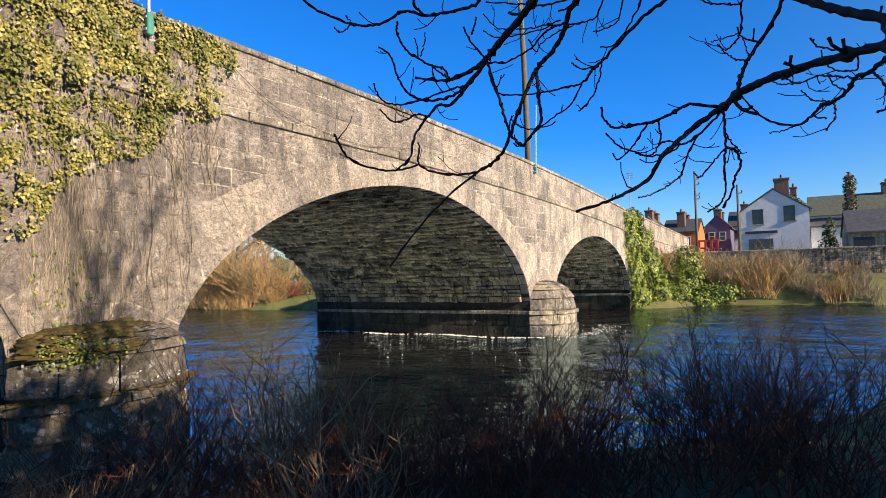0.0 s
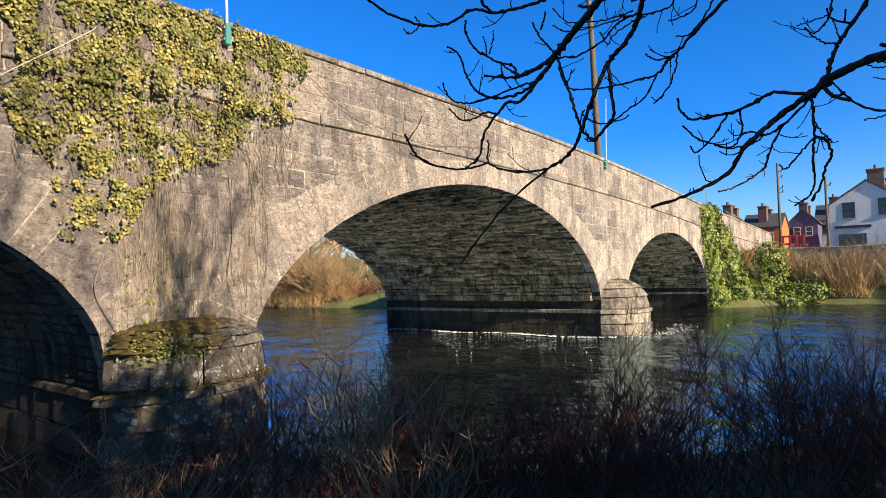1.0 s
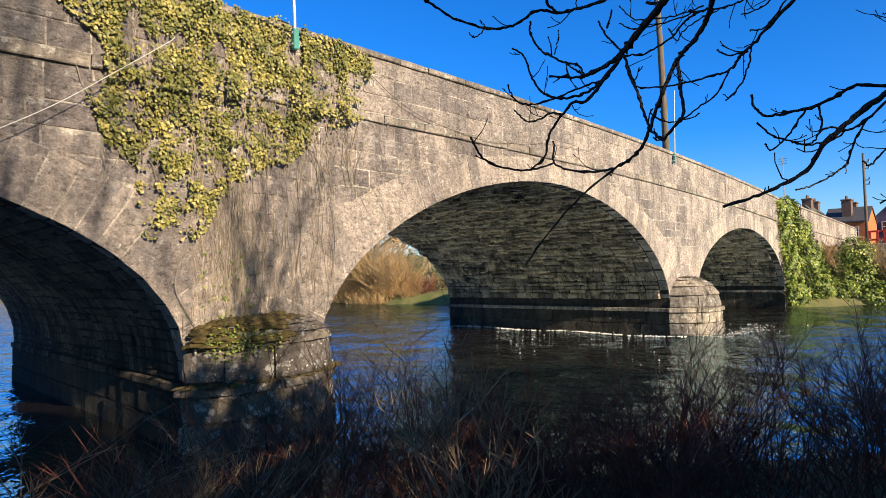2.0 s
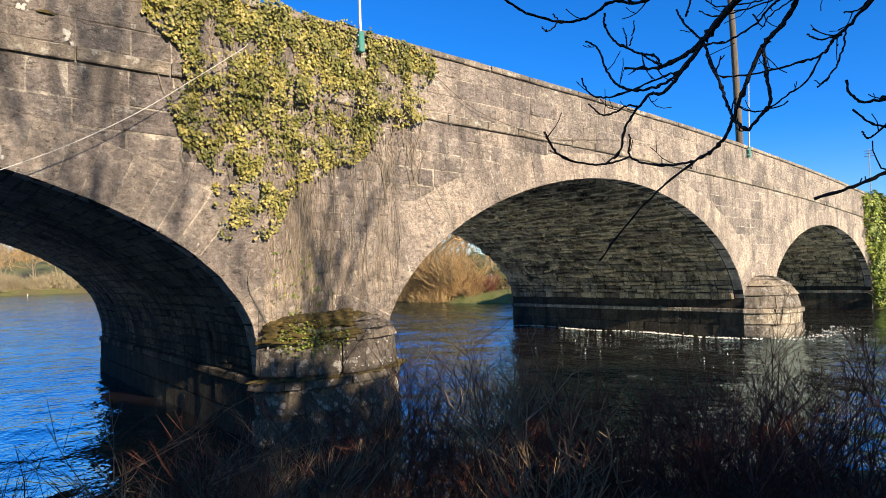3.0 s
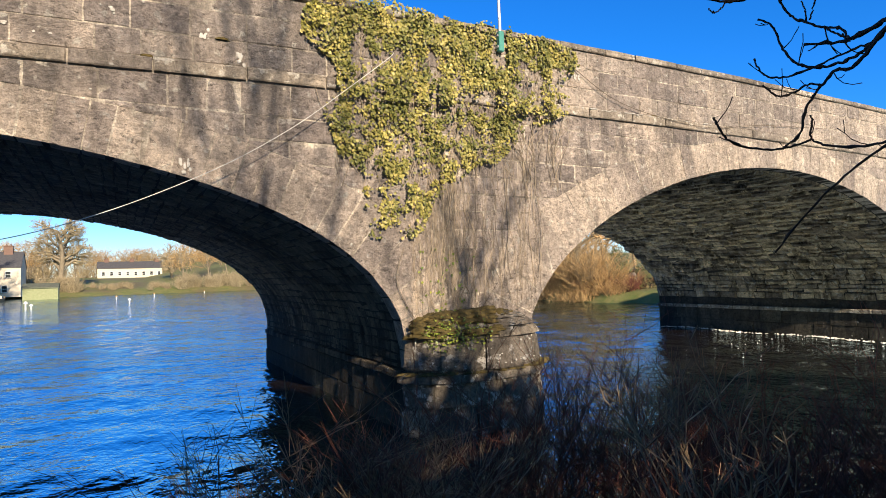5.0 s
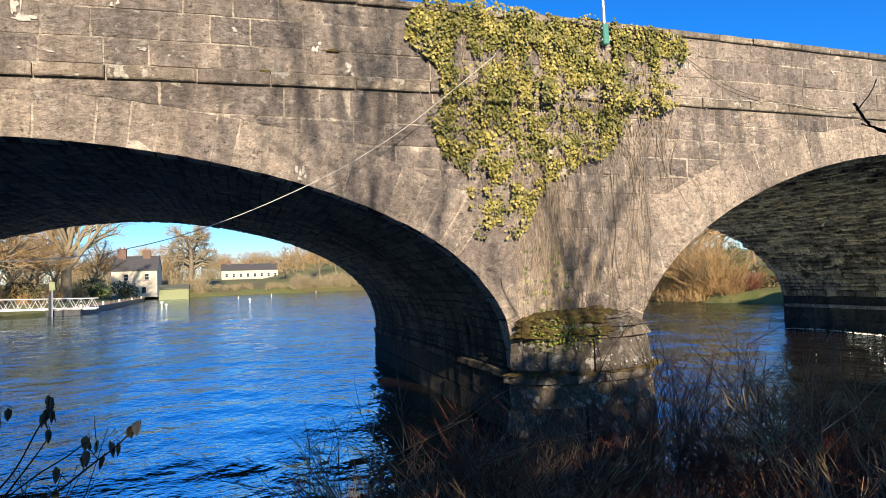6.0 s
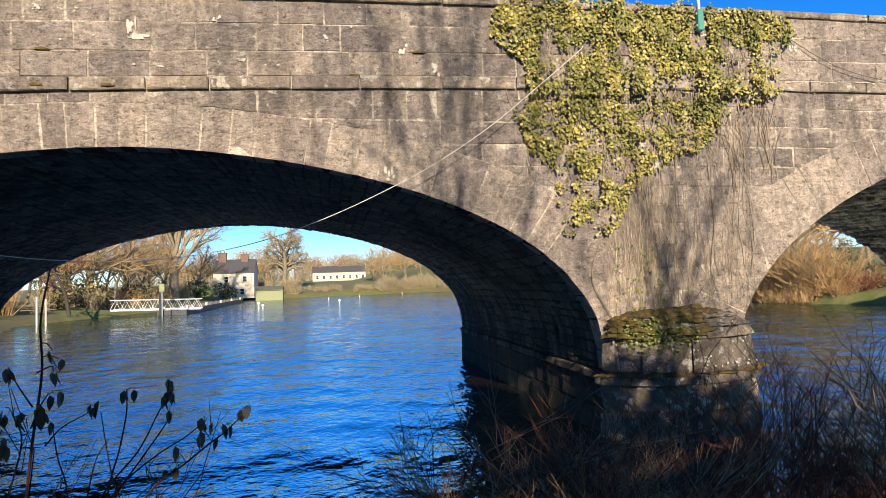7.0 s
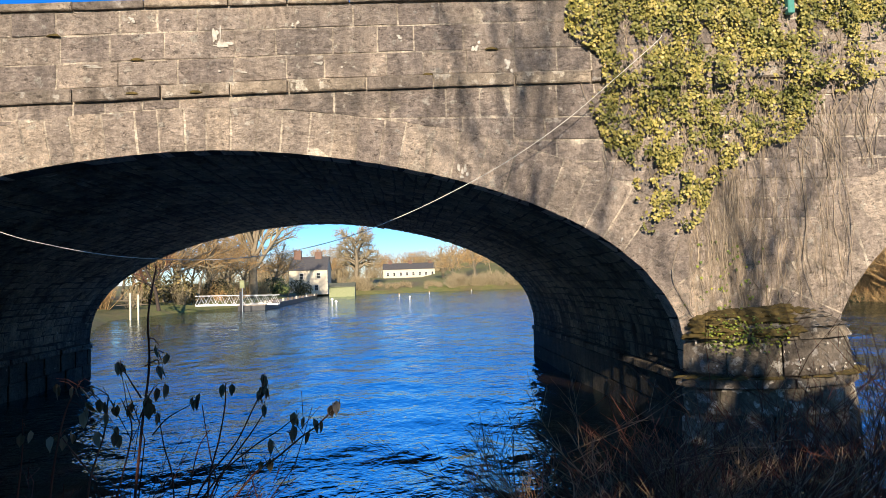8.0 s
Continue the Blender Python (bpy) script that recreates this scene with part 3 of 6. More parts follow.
# spandrel courses
z = -0.6
while z < 5.7:
    h = rng.uniform(0.29, 0.4)
    x = X_LEFT + rng.random()
    while x < X_RIGHT - 1:
        w = rng.uniform(0.42, 0.95)
        xs_ = np.linspace(x + 0.011, x + w - 0.011, 7)
        low = np.maximum(z + 0.011, outer_z(xs_) + 0.012)
        high = np.where(string_z(xs_) - (z + h) < 0.17, string_z(xs_) - 0.006, z + h - 0.011)
        high = np.where(string_z(xs_) - z < 0.17, -9.0, high)
        inside = np.zeros(7, bool)
        for A in ARCHES:
            inside |= (np.abs(xs_ - A["c"]) < A["a"] + 0.02) & (high < A["z0"] + 0.8) & (high < outer_z(xs_) + 9)
            inside |= (np.abs(xs_ - A["c"]) < A["a"] + 0.02) & (outer_z(xs_) < -5)
        ok = (high - low > 0.03) & ~inside
        if ok.any():
            ii = np.where(ok)[0]
            ii = np.arange(ii[0], ii[-1] + 1)
            ii = ii[ok[ii]]
            if len(ii) >= 2 and -14 < x:
                lo_pts = [(xs_[i], low[i]) for i in ii]
                hi_pts = [(xs_[i], high[i]) for i in ii][::-1]
                if np.ptp([b for _, b in lo_pts]) < 0.01:
                    lo_pts = [lo_pts[0], lo_pts[-1]]
                hi_pts = [hi_pts[0], hi_pts[-1]]
                place_stone("spandrel_stone", lo_pts + hi_pts, 0.2, 0.012 + rng.uniform(-0.004, 0.010), 0.007, M_STONE, bulk, 24.0)
        x += w
    z += h

# string course, parapet courses and coping, along the road's slope
for name, o0, o1, proud, wlo, whi, mat, bev in (("string_stone", 0.0, 0.2, 0.055, 0.8, 1.3, M_STRING, 0.02), ("parapet_stone", 0.2, 0.56, 0.0, 0.5, 0.95, M_PARAPET, 0.007), ("parapet_stone", 0.56, 0.96, -0.002, 0.5, 1.0, M_PARAPET, 0.007), ("parapet_stone", 0.96, 1.3, -0.002, 0.5, 0.95, M_PARAPET, 0.007), ("coping_stone", 1.3, 1.43, 0.05, 0.8, 1.3, M_STRING, 0.02)):
    x = -14.0 + rng.random()
    while x < X_RIGHT - 1.5:
        w = rng.uniform(wlo, whi)
        a, b = x + 0.01, x + w - 0.01
        za, zb = float(string_z(a)), float(string_z(b))
        poly = [(a, za + o0 + 0.01), (b, zb + o0 + 0.01), (b, zb + o1 - 0.01), (a, za + o1 - 0.01)]
        back = 0.5 if name == "coping_stone" else 0.25
        place_stone(name, poly, back, proud + 0.016 + rng.uniform(-0.006, 0.01), bev, mat, bulk, 40.0)
        x += w
far = soup_part("far_stonework", bulk, M_STONE, bridge, "coursed stone of the far wing wall")
far["kind"] = "stuff"

# rubble lining of the three vaults
singles = 0
for A in ARCHES:
    s = Soup()
    total = A["s"][-1]
    s0 = 0.0
    while s0 < total - 0.05:
        s1 = min(total, s0 + rng.uniform(0.14, 0.27))
        y = 0.32
        while y < BACK - 0.1:
            w = rng.uniform(0.3, 0.85)
            y1 = min(BACK, y + w)
            lift_ = rng.uniform(0.003, 0.025) if A is ARCHES[0] else rng.uniform(0.01, 0.11)
            g = 0.012
            corner = []
            for sv, yv in ((s0 + g, y + g), (s1 - g, y + g), (s1 - g, y1 - g), (s0 + g, y1 - g)):
                sv = min(total, max(0.0, sv + rng.uniform(-0.03, 0.03)))
                x_, z_ = np.interp(sv, A["s"], A["x"]), np.interp(sv, A["s"], A["z"])
                n1, n2 = np.interp(sv, A["s"], A["nx"]), np.interp(sv, A["s"], A["nz"])
                corner.append((np.array([bend(x_, yv), yv, z_]), np.array([n1, 0, n2])))
            cen = sum(c for c, _ in corner) / 4
            base = [c for c, _ in corner]
            top_ = [cen + (c - cen) * 0.86 - n_ * (lift_ + rng.uniform(-0.008, 0.008) * (1 if A is ARCHES[0] else 3)) for c, n_ in corner]
            near = A is not ARCHES[2] and cen[1] < 4.2 and cen[0] > A["c"] + 2.5 and singles < 300
            where = Soup() if near else s
            where.add(base + top_, [(4, 5, 6, 7), (0, 1, 5, 4), (1, 2, 6, 5), (2, 3, 7, 6), (3, 0, 4, 7)])
            if near:
                singles += 1
                soup_part("vault_stone", where, M_EDGE_SHADED if A is ARCHES[0] else M_VAULT, bridge)
            y = y1
        s0 = s1
    ob = soup_part("vault_lining", s, M_VAULT_SHADED if A is ARCHES[0] else M_BARREL, bridge, "rough stained rubble vault")
    ob["kind"] = "stuff"
    # pier faces under the springing, in larger blocks, with a projecting ledge
    for side in (-1, 1):
        xw = A["c"] + side * A["a"]
        for z0_, z1_ in ((-0.9, -0.1), (-0.1, 0.4), (0.4, 0.86)):
            y = 0.0
            while y < BACK:
                y1 = min(BACK, y + rng.uniform(0.6, 1.2))
                d_ = rng.uniform(0.03, 0.05)
                xa, xb = sorted((xw, xw - side * d_))
                s = Soup()
                off = bend(xw, (y + y1) / 2) - xw
                bevel_box(s, xa + off, y + 0.008, z0_ + 0.006, xb + off, y1 - 0.008, z1_ - 0.006, 0.012)
                soup_part("pier_stone", s, M_WET_SHADED, bridge)
                y = y1
        y = -0.04
        while y < BACK:
            y1 = min(BACK + 0.04, y + rng.uniform(0.7, 1.2))
            xa, xb = sorted((xw + side * 0.02, xw - side * (rng.uniform(0.06, 0.075) if A is ARCHES[0] else rng.uniform(0.1, 0.13))))
            s = Soup()
            off = bend(xw, (y + y1) / 2) - xw
            bevel_box(s, xa + off, y + 0.006, 0.86, xb + off, y1 - 0.006, 1.0, 0.02)
            # the first arch's ledge is coloured dark too, in place of shade
            soup_part("ledge_stone", s, M_EDGE_SHADED if A is ARCHES[0] else M_CUT, bridge)
            y = y1


def cutwater(xc, rx, ry, shoulder, top, seed):
    """A half-round nose in courses with a stepped and domed cap, on the downstream side."""
    rg = random.Random(seed)

    def wedge(name, a0, a1, r0, r1, z0, z1, mat):
        s = Soup()
        bot, upr = [], []
        for a in np.linspace(a0 + 0.012, a1 - 0.012, 4):
            bot.append((xc - rx * r0 * math.cos(a), -ry * r0 * math.sin(a), z0 + 0.006))
            upr.append((xc - rx * r1 * math.cos(a), -ry * r1 * math.sin(a), z1 - 0.006 + rg.gauss(0, 0.014)))
        k1, k2 = rg.uniform(0.99, 1.035), rg.uniform(0.99, 1.035)
        mid_b = [(xc + (x_ - xc) * k1, y_ * k1, z0 + (z1 - z0) * 0.12) for x_, y_, _ in bot]
        mid_t = [(xc + (x_ - xc) * k2, y_ * k2, z1 - (z1 - z0) * 0.12) for x_, y_, _ in upr]
        sh = lambda q: [(xc + (x_ - xc) * 0.97, y_ * 0.97, z_) for x_, y_, z_ in q]
        rows = [sh(bot), mid_b, mid_t, sh(upr)]
        v = [p_ for r_ in rows for p_ in r_] + [(xc, 0.1, z0), (xc, 0.1, z1)]
        f = [(i * 4 + j, i * 4 + j + 1, (i + 1) * 4 + j + 1, (i + 1) * 4 + j) for i in range(3) for j in range(3)]
        f += [(12 + j, 12 + j + 1, 17) for j in range(3)] + [(j + 1, j, 16) for j in range(3)] + [(0, 4, 8, 12, 17, 16), (15, 11, 7, 3, 16, 17)]
        s.add(v, f)
        soup_part(name, s, mat, bridge)

    def course(z0, z1, r0, r1, n):
        cuts = [0] + sorted(math.pi * (i + rg.uniform(-0.18, 0.18)) / n for i in range(1, n)) + [math.pi]
        for a, b in zip(cuts[:-1], cuts[1:]):
            wedge("cutwater_stone", a, b, r0, r1, z0, z1, M_CUT)

    course(-0.9, 0.0, 1.04, 1.04, 4)
    course(0.0, 0.44, 1.04, 1.03, 5)
    course(0.44, 0.84, 1.03, 1.02, 4)
    course(0.84, 1.0, 1.08, 1.06, 4)
    if shoulder > 1.1:
        course(1.0, shoulder, 1.0, 0.99, 4)
    steps = [0, 22, 42, 60, 74, 85]
    for a, b, n in zip(steps[:-1], steps[1:], (4, 3, 3, 2, 2)):
        course(shoulder + (top - shoulder) * math.sin(radians(a)), shoulder + (top - shoulder) * math.sin(radians(b)), math.cos(radians(a)) ** 0.75, math.cos(radians(b)) ** 0.75, n)


cutwater(4.78, 1.3, 0.66, 1.5, 1.95, 3)
cutwater(23.15, 1.5, 1.3, 1.0, 2.15, 4)


# ---- growth on the bridge ----
def in_outline(px, pz, poly):
    inside = np.zeros(len(px), bool)
    n = len(poly)
    for i in range(n):
        (x0, z0_), (x1, z1_) = poly[i], poly[(i + 1) % n]
        hit = ((z0_ > pz) != (z1_ > pz)) & (px < (x1 - x0) * (pz - z0_) / (z1_ - z0_ + 1e-12) + x0)
        inside ^= hit
    return inside


def field(px, pz, k, seed):
    """A smooth random field from -1 to 1."""
    return np.array([noise.noise(Vector((a * k, b * k, seed))) for a, b in zip(px, pz)])


IVY_EDGE = [(1.85, 6.2), (2.15, 6.9), (3.2, 7.0), (4.6, 6.9), (6.2, 6.95), (7.25, 6.75), (7.1, 6.2), (6.9, 5.45), (6.0, 5.1), (5.5, 4.6), (4.9, 4.4), (4.3, 3.95), (3.85, 3.3), (3.3, 2.9), (3.0, 3.3), (2.75, 4.0), (2.45, 4.4), (2.3, 5.3), (2.35, 5.8)]
rs = np.random.RandomState(5)
px, pz = rs.uniform(1.6, 7.6, 90000), rs.uniform(2.6, 7.15, 90000)
shift = 0.28 * field(px, pz, 1.6, 3.0)
keep = in_outline(px + shift, pz + 0.7 * shift, IVY_EDGE)
px, pz = px[keep], pz[keep]
dens = 0.55 + 1.0 * field(px, pz, 1.9, 9.0) + 1.2 * field(px, pz, 4.5, 2.0) + 0.22 * (pz - 5.2)
dens -= 0.35 * np.clip(px - 5.4, 0, 2) * (pz < 6.4)
dens[(np.abs(px - 5.47) < 0.16) & (pz > 6.2)] = 0
keep = rs.random(len(px)) < np.clip(dens, 0.02, 0.95) * 0.62
px, pz = px[keep], pz[keep]
thick = 0.04 + 0.14 * np.clip(0.4 + field(px, pz, 3.2, 6.0), 0, 1)
py = -0.03 - thick * rs.random(len(px)) - 0.1 * (np.abs(pz - string_z(px) - 0.1) < 0.22)
nrm = np.stack([rs.normal(0, 0.5, len(px)), np.full(len(px), -1.0), rs.normal(0.25, 0.45, len(px))], -1)
ivy = empty("ivy", "yellow-green ivy climbing thickly over the grey stone pier", "ivy")
s = Soup()
leaves(s, np.stack([px, py, pz], -1), nrm, rs.uniform(0.032, 0.066, len(px)), 1.2, rs)
soup_part("foliage", s, M_IVY, ivy)["kind"] = "stuff"
# woody runners among the leaves
s = Soup()
rg = random.Random(3)
for i in range(150):
    x_, z_ = rg.uniform(2.4, 6.9), rg.uniform(3.8, 5.6)
    pts = []
    for j in range(8):
        pts.append((x_, -0.03 - rg.uniform(0, 0.02), z_))
        x_, z_ = x_ + rg.gauss(0, 0.07), z_ + rg.uniform(0.08, 0.22)
        if z_ > 6.8:
            break
    if len(pts) > 2:
        tube(s, pts, 0.006, 4)
soup_part("runner_mat", s, M_STEM, ivy, "brown woody ivy runners")["kind"] = "stuff"
# bare stems hanging below the leaves
s = Soup()
rg = random.Random(4)
for i in range(170):
    x0 = rg.choice([3.75, 3.95, 4.15, 4.2, 4.35, 4.5, 4.7, 5.0, 5.35, 5.9]) + rg.gauss(0, 0.13)
    if not 3.2 < x0 < 6.6:
        continue
    zt, zb = rg.uniform(3.3, 5.2), rg.uniform(1.75, 2.6)
    if x0 < 3.7:
        zb = max(zb, 2.0 + (3.7 - x0) * 1.2)
    n_ = 12
    x_, pts = x0, []
    for j in range(n_ + 1):
        x_ += rg.gauss(0, 0.035) + 0.03 * math.sin(j * 1.3 + i * 2.1)
        pts.append((x_, -0.022 - rg.uniform(0, 0.008), zt + (zb - zt) * j / n_))
    r_ = rg.choice([0.002, 0.003, 0.003, 0.004, 0.007])
    tube(s, pts, np.linspace(r_ * 0.7, r_, n_ + 1), 4)
soup_part("hanging_stem_mat", s, M_STEM, ivy, "bare brown hanging stems")["kind"] = "stuff"
for ctrl, r_ in (([(6.15, -0.04, 5.0), (6.2, -0.05, 4.3), (6.12, -0.05, 3.6), (6.25, -0.05, 3.0), (6.18, -0.06, 2.4)], 0.008), ([(6.0, -0.04, 4.6), (6.2, -0.07, 3.9), (6.3, -0.07, 3.2), (6.2, -0.07, 2.6)], 0.009), ([(3.5, -0.03, 3.0), (3.35, -0.05, 2.5), (3.5, -0.06, 2.1), (3.75, -0.05, 1.7)], 0.013), ([(5.5, -0.04, 4.4), (5.55, -0.05, 3.3), (5.45, -0.06, 2.6), (5.6, -0.05, 2.0)], 0.011)):
    s = Soup()
    tube(s, smooth_line(ctrl, 20), r_ * 0.6, 5)
    soup_part("thick_stem", s, M_STEM, ivy)
# a loose spray of leaves low on the stems
s = Soup()
k = 60
cx, cz = rs.normal(4.2, 0.3, k), rs.uniform(1.9, 3.0, k)
leaves(s, np.stack([cx, -0.03 - 0.03 * rs.random(k), cz], -1), np.stack([rs.normal(0, 0.5, k), np.full(k, -1), rs.normal(0.3, 0.4, k)], -1), rs.uniform(0.03, 0.06, k), 1.0, rs)
soup_part("low_leaves", s, M_IVYG, ivy)["kind"] = "stuff"


def mound(name, label, category, cx, cy, cz, rx, ry, rz, mat, seed, rough=0.25, parent=None, n=(22, 10)):
    """A low uneven cushion."""
    s = Soup()
    v, f = [], []
    for j in range(n[1] + 1):
        ph = j / n[1] * math.pi * 0.55
        for i in range(n[0]):
            a = 2 * math.pi * i / n[0]
            d = Vector((math.cos(a) * math.sin(ph), math.sin(a) * math.sin(ph), math.cos(ph)))
            k_ = 1 + rough * noise.noise(d * 2.7 + Vector((seed, 0, 0))) + rough * 0.6 * noise.noise(d * 7 + Vector((0, seed, 0)))
            v.append((cx + rx * d.x * k_, cy + ry * d.y * k_, cz + rz * d.z * k_))
    for j in range(n[1]):
        for i in range(n[0]):
            i2 = (i + 1) % n[0]
            f.append((j * n[0] + i, (j + 1) * n[0] + i, (j + 1) * n[0] + i2, j * n[0] + i2))
    s.add(v, f)
    ob = soup_part(name, s, mat, parent, smooth=True)
    if not parent:
        tagged(ob, label, category)
    return ob


def cap_point(a, th):
    """A place on the domed cap of the near pier: a runs round the nose, th up the dome."""
    k_ = math.cos(th) ** 0.75
    return 4.78 - 1.3 * k_ * math.cos(a), -0.66 * k_ * math.sin(a), 1.5 + 0.45 * math.sin(th)


moss = empty("moss", "thick brown-green moss on the pier's stone cap", "moss")
rg = random.Random(61)
for i in range(120):
    a_, th_ = rg.uniform(0.05, math.pi - 0.05), rg.uniform(0.12, 1.5)
    if a_ > 2.45 or (a_ > 1.7 and th_ < 1.05):
        continue
    cx, cy, cz = cap_point(a_, th_)
    mound("cushion", "", "", cx, cy, cz - 0.02, rg.uniform(0.09, 0.22), rg.uniform(0.06, 0.12), rg.uniform(0.035, 0.075), M_MOSS, cx * 3 + i, 0.45, moss, (14, 6))
for i in range(26):
    a_ = rg.uniform(0.1, math.pi - 0.1)
    mound("cushion", "", "", 4.78 - 1.37 * math.cos(a_), -0.69 * math.sin(a_), 0.985, rg.uniform(0.06, 0.2), rg.uniform(0.03, 0.06), rg.uniform(0.02, 0.05), M_MOSS, i * 3.1, 0.4, moss, (14, 6))
s = Soup()
k = 420
a, q = rs.uniform(0, 2 * math.pi, k), np.sqrt(rs.random(k))
spots = np.array([cap_point(0.95 + 0.55 * q_ * math.cos(a_), max(0.03, 0.35 + 0.5 * q_ * math.sin(a_))) for a_, q_ in zip(a, q)])
cx, cy, cz = spots[:, 0], spots[:, 1] - 0.06 - 0.05 * rs.random(k), spots[:, 2] + rs.normal(-0.03, 0.07, k)
leaves(s, np.stack([cx, cy, cz], -1), np.stack([rs.normal(0, 0.6, k), rs.normal(-0.6, 0.4, k), np.full(k, 0.7)], -1), rs.uniform(0.025, 0.05, k), 0.3, rs)
plant = empty("wall_plant", "small leafy green plant growing in pier-cap moss", "plant")
soup_part("foliage", s, M_IVYG, plant)["kind"] = "stuff"
# white lichen on the cap and the wall
rg = random.Random(12)
lichen = empty("lichen", "patches of white lichen on weathered limestone", "lichen")


def blotch(cx, cy, cz, rx, rz, normal_up=False):
    s = Soup()
    n_ = 9
    ring = []
    for i in range(n_):
        a = 2 * math.pi * i / n_
        k_ = rg.uniform(0.65, 1.2)
        dx, dz = rx * k_ * math.cos(a), rz * k_ * math.sin(a)
        ring.append((cx + dx, cy - (dz if normal_up else 0), cz + (dz * 0.5 if normal_up else dz)))
    s.add([(cx, cy - 0.006, cz + 0.004)] + ring, [(0, 1 + i, 1 + (i + 1) % n_) for i in range(n_)])
    soup_part("patch", s, M_LICHEN, lichen)


for i in range(46):
    cx, cy, cz = cap_point(rg.gauss(2.1, 0.17), rg.uniform(0.15, 0.95))
    blotch(cx, cy - 0.07, cz + 0.06, rg.uniform(0.02, 0.05), rg.uniform(0.014, 0.03), True)
for i in range(30):
    a_ = rg.uniform(0.3, 2.7)
    blotch(4.78 - 1.345 * math.cos(a_), -0.69 * math.sin(a_) - 0.01, rg.uniform(1.05, 1.5), rg.uniform(0.008, 0.022), rg.uniform(0.008, 0.022))
for cx, cz, rx, rz in ((1.02, 5.72, 0.09, 0.1), (0.26, 4.13, 0.06, 0.11), (-3.2, 6.12, 0.05, 0.18), (-3.12, 5.98, 0.17, 0.05), (0.5, 5.93, 0.07, 0.07), (-2.1, 6.3, 0.05, 0.04), (2.6, 3.05, 0.03, 0.05), (-4.4, 6.33, 0.05, 0.04), (-0.6, 6.1, 0.05, 0.05), (7.3, 6.3, 0.06, 0.06), (11.0, 6.5, 0.06, 0.06), (-1.8, 5.72, 0.08, 0.03), (-2.9, 5.6, 0.1, 0.02), (-4.9, 5.66, 0.14, 0.02)):
    for k_ in range(6):
        blotch(cx + rg.gauss(0, 0.5) * rx, -0.034, cz + rg.gauss(0, 0.5) * rz, rx * rg.uniform(0.2, 0.6), rz * rg.uniform(0.2, 0.6))
for i in range(50):
    x_ = rg.uniform(-7, 14)
    z_ = float(string_z(x_)) + rg.uniform(-0.5, 1.25)
    blotch(x_, -0.034, z_, rg.uniform(0.008, 0.025), rg.uniform(0.006, 0.018))
for i in range(26):
    x_ = 7.1 + i * 0.16 + rg.uniform(-0.05, 0.05)
    blotch(x_, -0.09, float(string_z(x_)) + rg.uniform(0.15, 0.18), rg.uniform(0.03, 0.1), rg.uniform(0.006, 0.013))
# moss tufts on the parapet ledges
for x_, off in ((-5.4, 0.96), (-4.3, 0.57), (-4.35, 0.08), (-3.5, 0.06), (0.75, 0.56), (-0.2, 0.2), (9.4, 0.2)):
    z_ = float(string_z(x_)) + off
    mound("cushion", "", "", x_, -0.03 if off > 0.15 else -0.075, z_ - 0.01, 0.09, 0.03, 0.035, M_MOSS, x_, 0.4, moss, (12, 5))

# white cable slung along the face
s = Soup()
tube(s, smooth_line([(3.36, -0.12, 6.12), (3.2, -0.24, 5.96), (2.5, -0.28, 5.38), (1.74, -0.3, 4.77), (0.88, -0.33, 4.2), (0.05, -0.35, 3.76), (-0.76, -0.36, 3.4), (-1.55, -0.37, 3.13), (-2.32, -0.4, 2.97), (-3.08, -0.4, 2.91), (-3.82, -0.42, 2.93), (-4.55, -0.42, 3.01), (-5.25, -0.42, 3.16), (-5.95, -0.42, 3.38), (-8.0, -0.3, 4.2), (-10.2, -0.05, 5.1)], 80), 0.0055, 6)
tagged(soup_part("cable", s, M_CABLE, smooth=True), "white cable slung loosely from the ivy across the arch", "cable")
s = Soup()
tube(s, smooth_line([(7.0, -0.06, 6.55), (8.2, -0.1, 5.95), (9.6, -0.1, 5.72), (11.2, -0.1, 5.66), (13.0, -0.08, 5.9), (16.0, -0.06, 6.1)], 50), 0.006, 5)
tagged(soup_part("thin_wire", s, M_POLE, smooth=True), "thin dark wire looped along the parapet stone", "wire")


# ---- posts, pole and lamp on the bridge ----
def slim_post(x, top, lean=0.0):
    z_ = float(string_z(x)) + 1.43
    t = empty("slim_post", "slim grey steel post with a green sleeve clamped to the parapet", "post", "posts on the parapet")
    s = Soup()
    tube(s, [(x, -0.1, z_ - 0.42), (x + lean * 0.5, -0.1, (z_ + top) / 2), (x + lean, -0.1, top)], [0.03, 0.027, 0.022], 8, True)
    soup_part("pole", s, M_STEEL, t)
    s = Soup()
    bevel_box(s, x - 0.055, -0.15, z_ - 0.45, x + 0.055, -0.05, z_ - 0.08, 0.015)
    soup_part("sleeve", s, M_TEAL, t, "green plastic sleeve")
    for dz in (-0.36, -0.16):
        s = Soup()
        bevel_box(s, x - 0.07, -0.12, z_ + dz - 0.02, x + 0.07, 0.02, z_ + dz + 0.02, 0.006)
        soup_part("bracket", s, M_STEEL, t)


slim_post(5.47, 9.6, -0.05)
slim_post(22.5, 9.3, 0.25)
s = Soup()
bevel_box(s, 5.12, 0.02, 6.83, 5.4, 0.3, 6.95, 0.02)
s.add([(5.08, 0.0, 6.95), (5.44, 0.0, 6.95), (5.44, 0.32, 6.95), (5.08, 0.32, 6.95), (5.2, 0.1, 7.02), (5.36, 0.1, 7.02), (5.36, 0.22, 7.02), (5.2, 0.22, 7.02)], BOX_F)
tagged(soup_part("junction_box", s, M_DARK), "small dark capped box on the coping stones", "box")

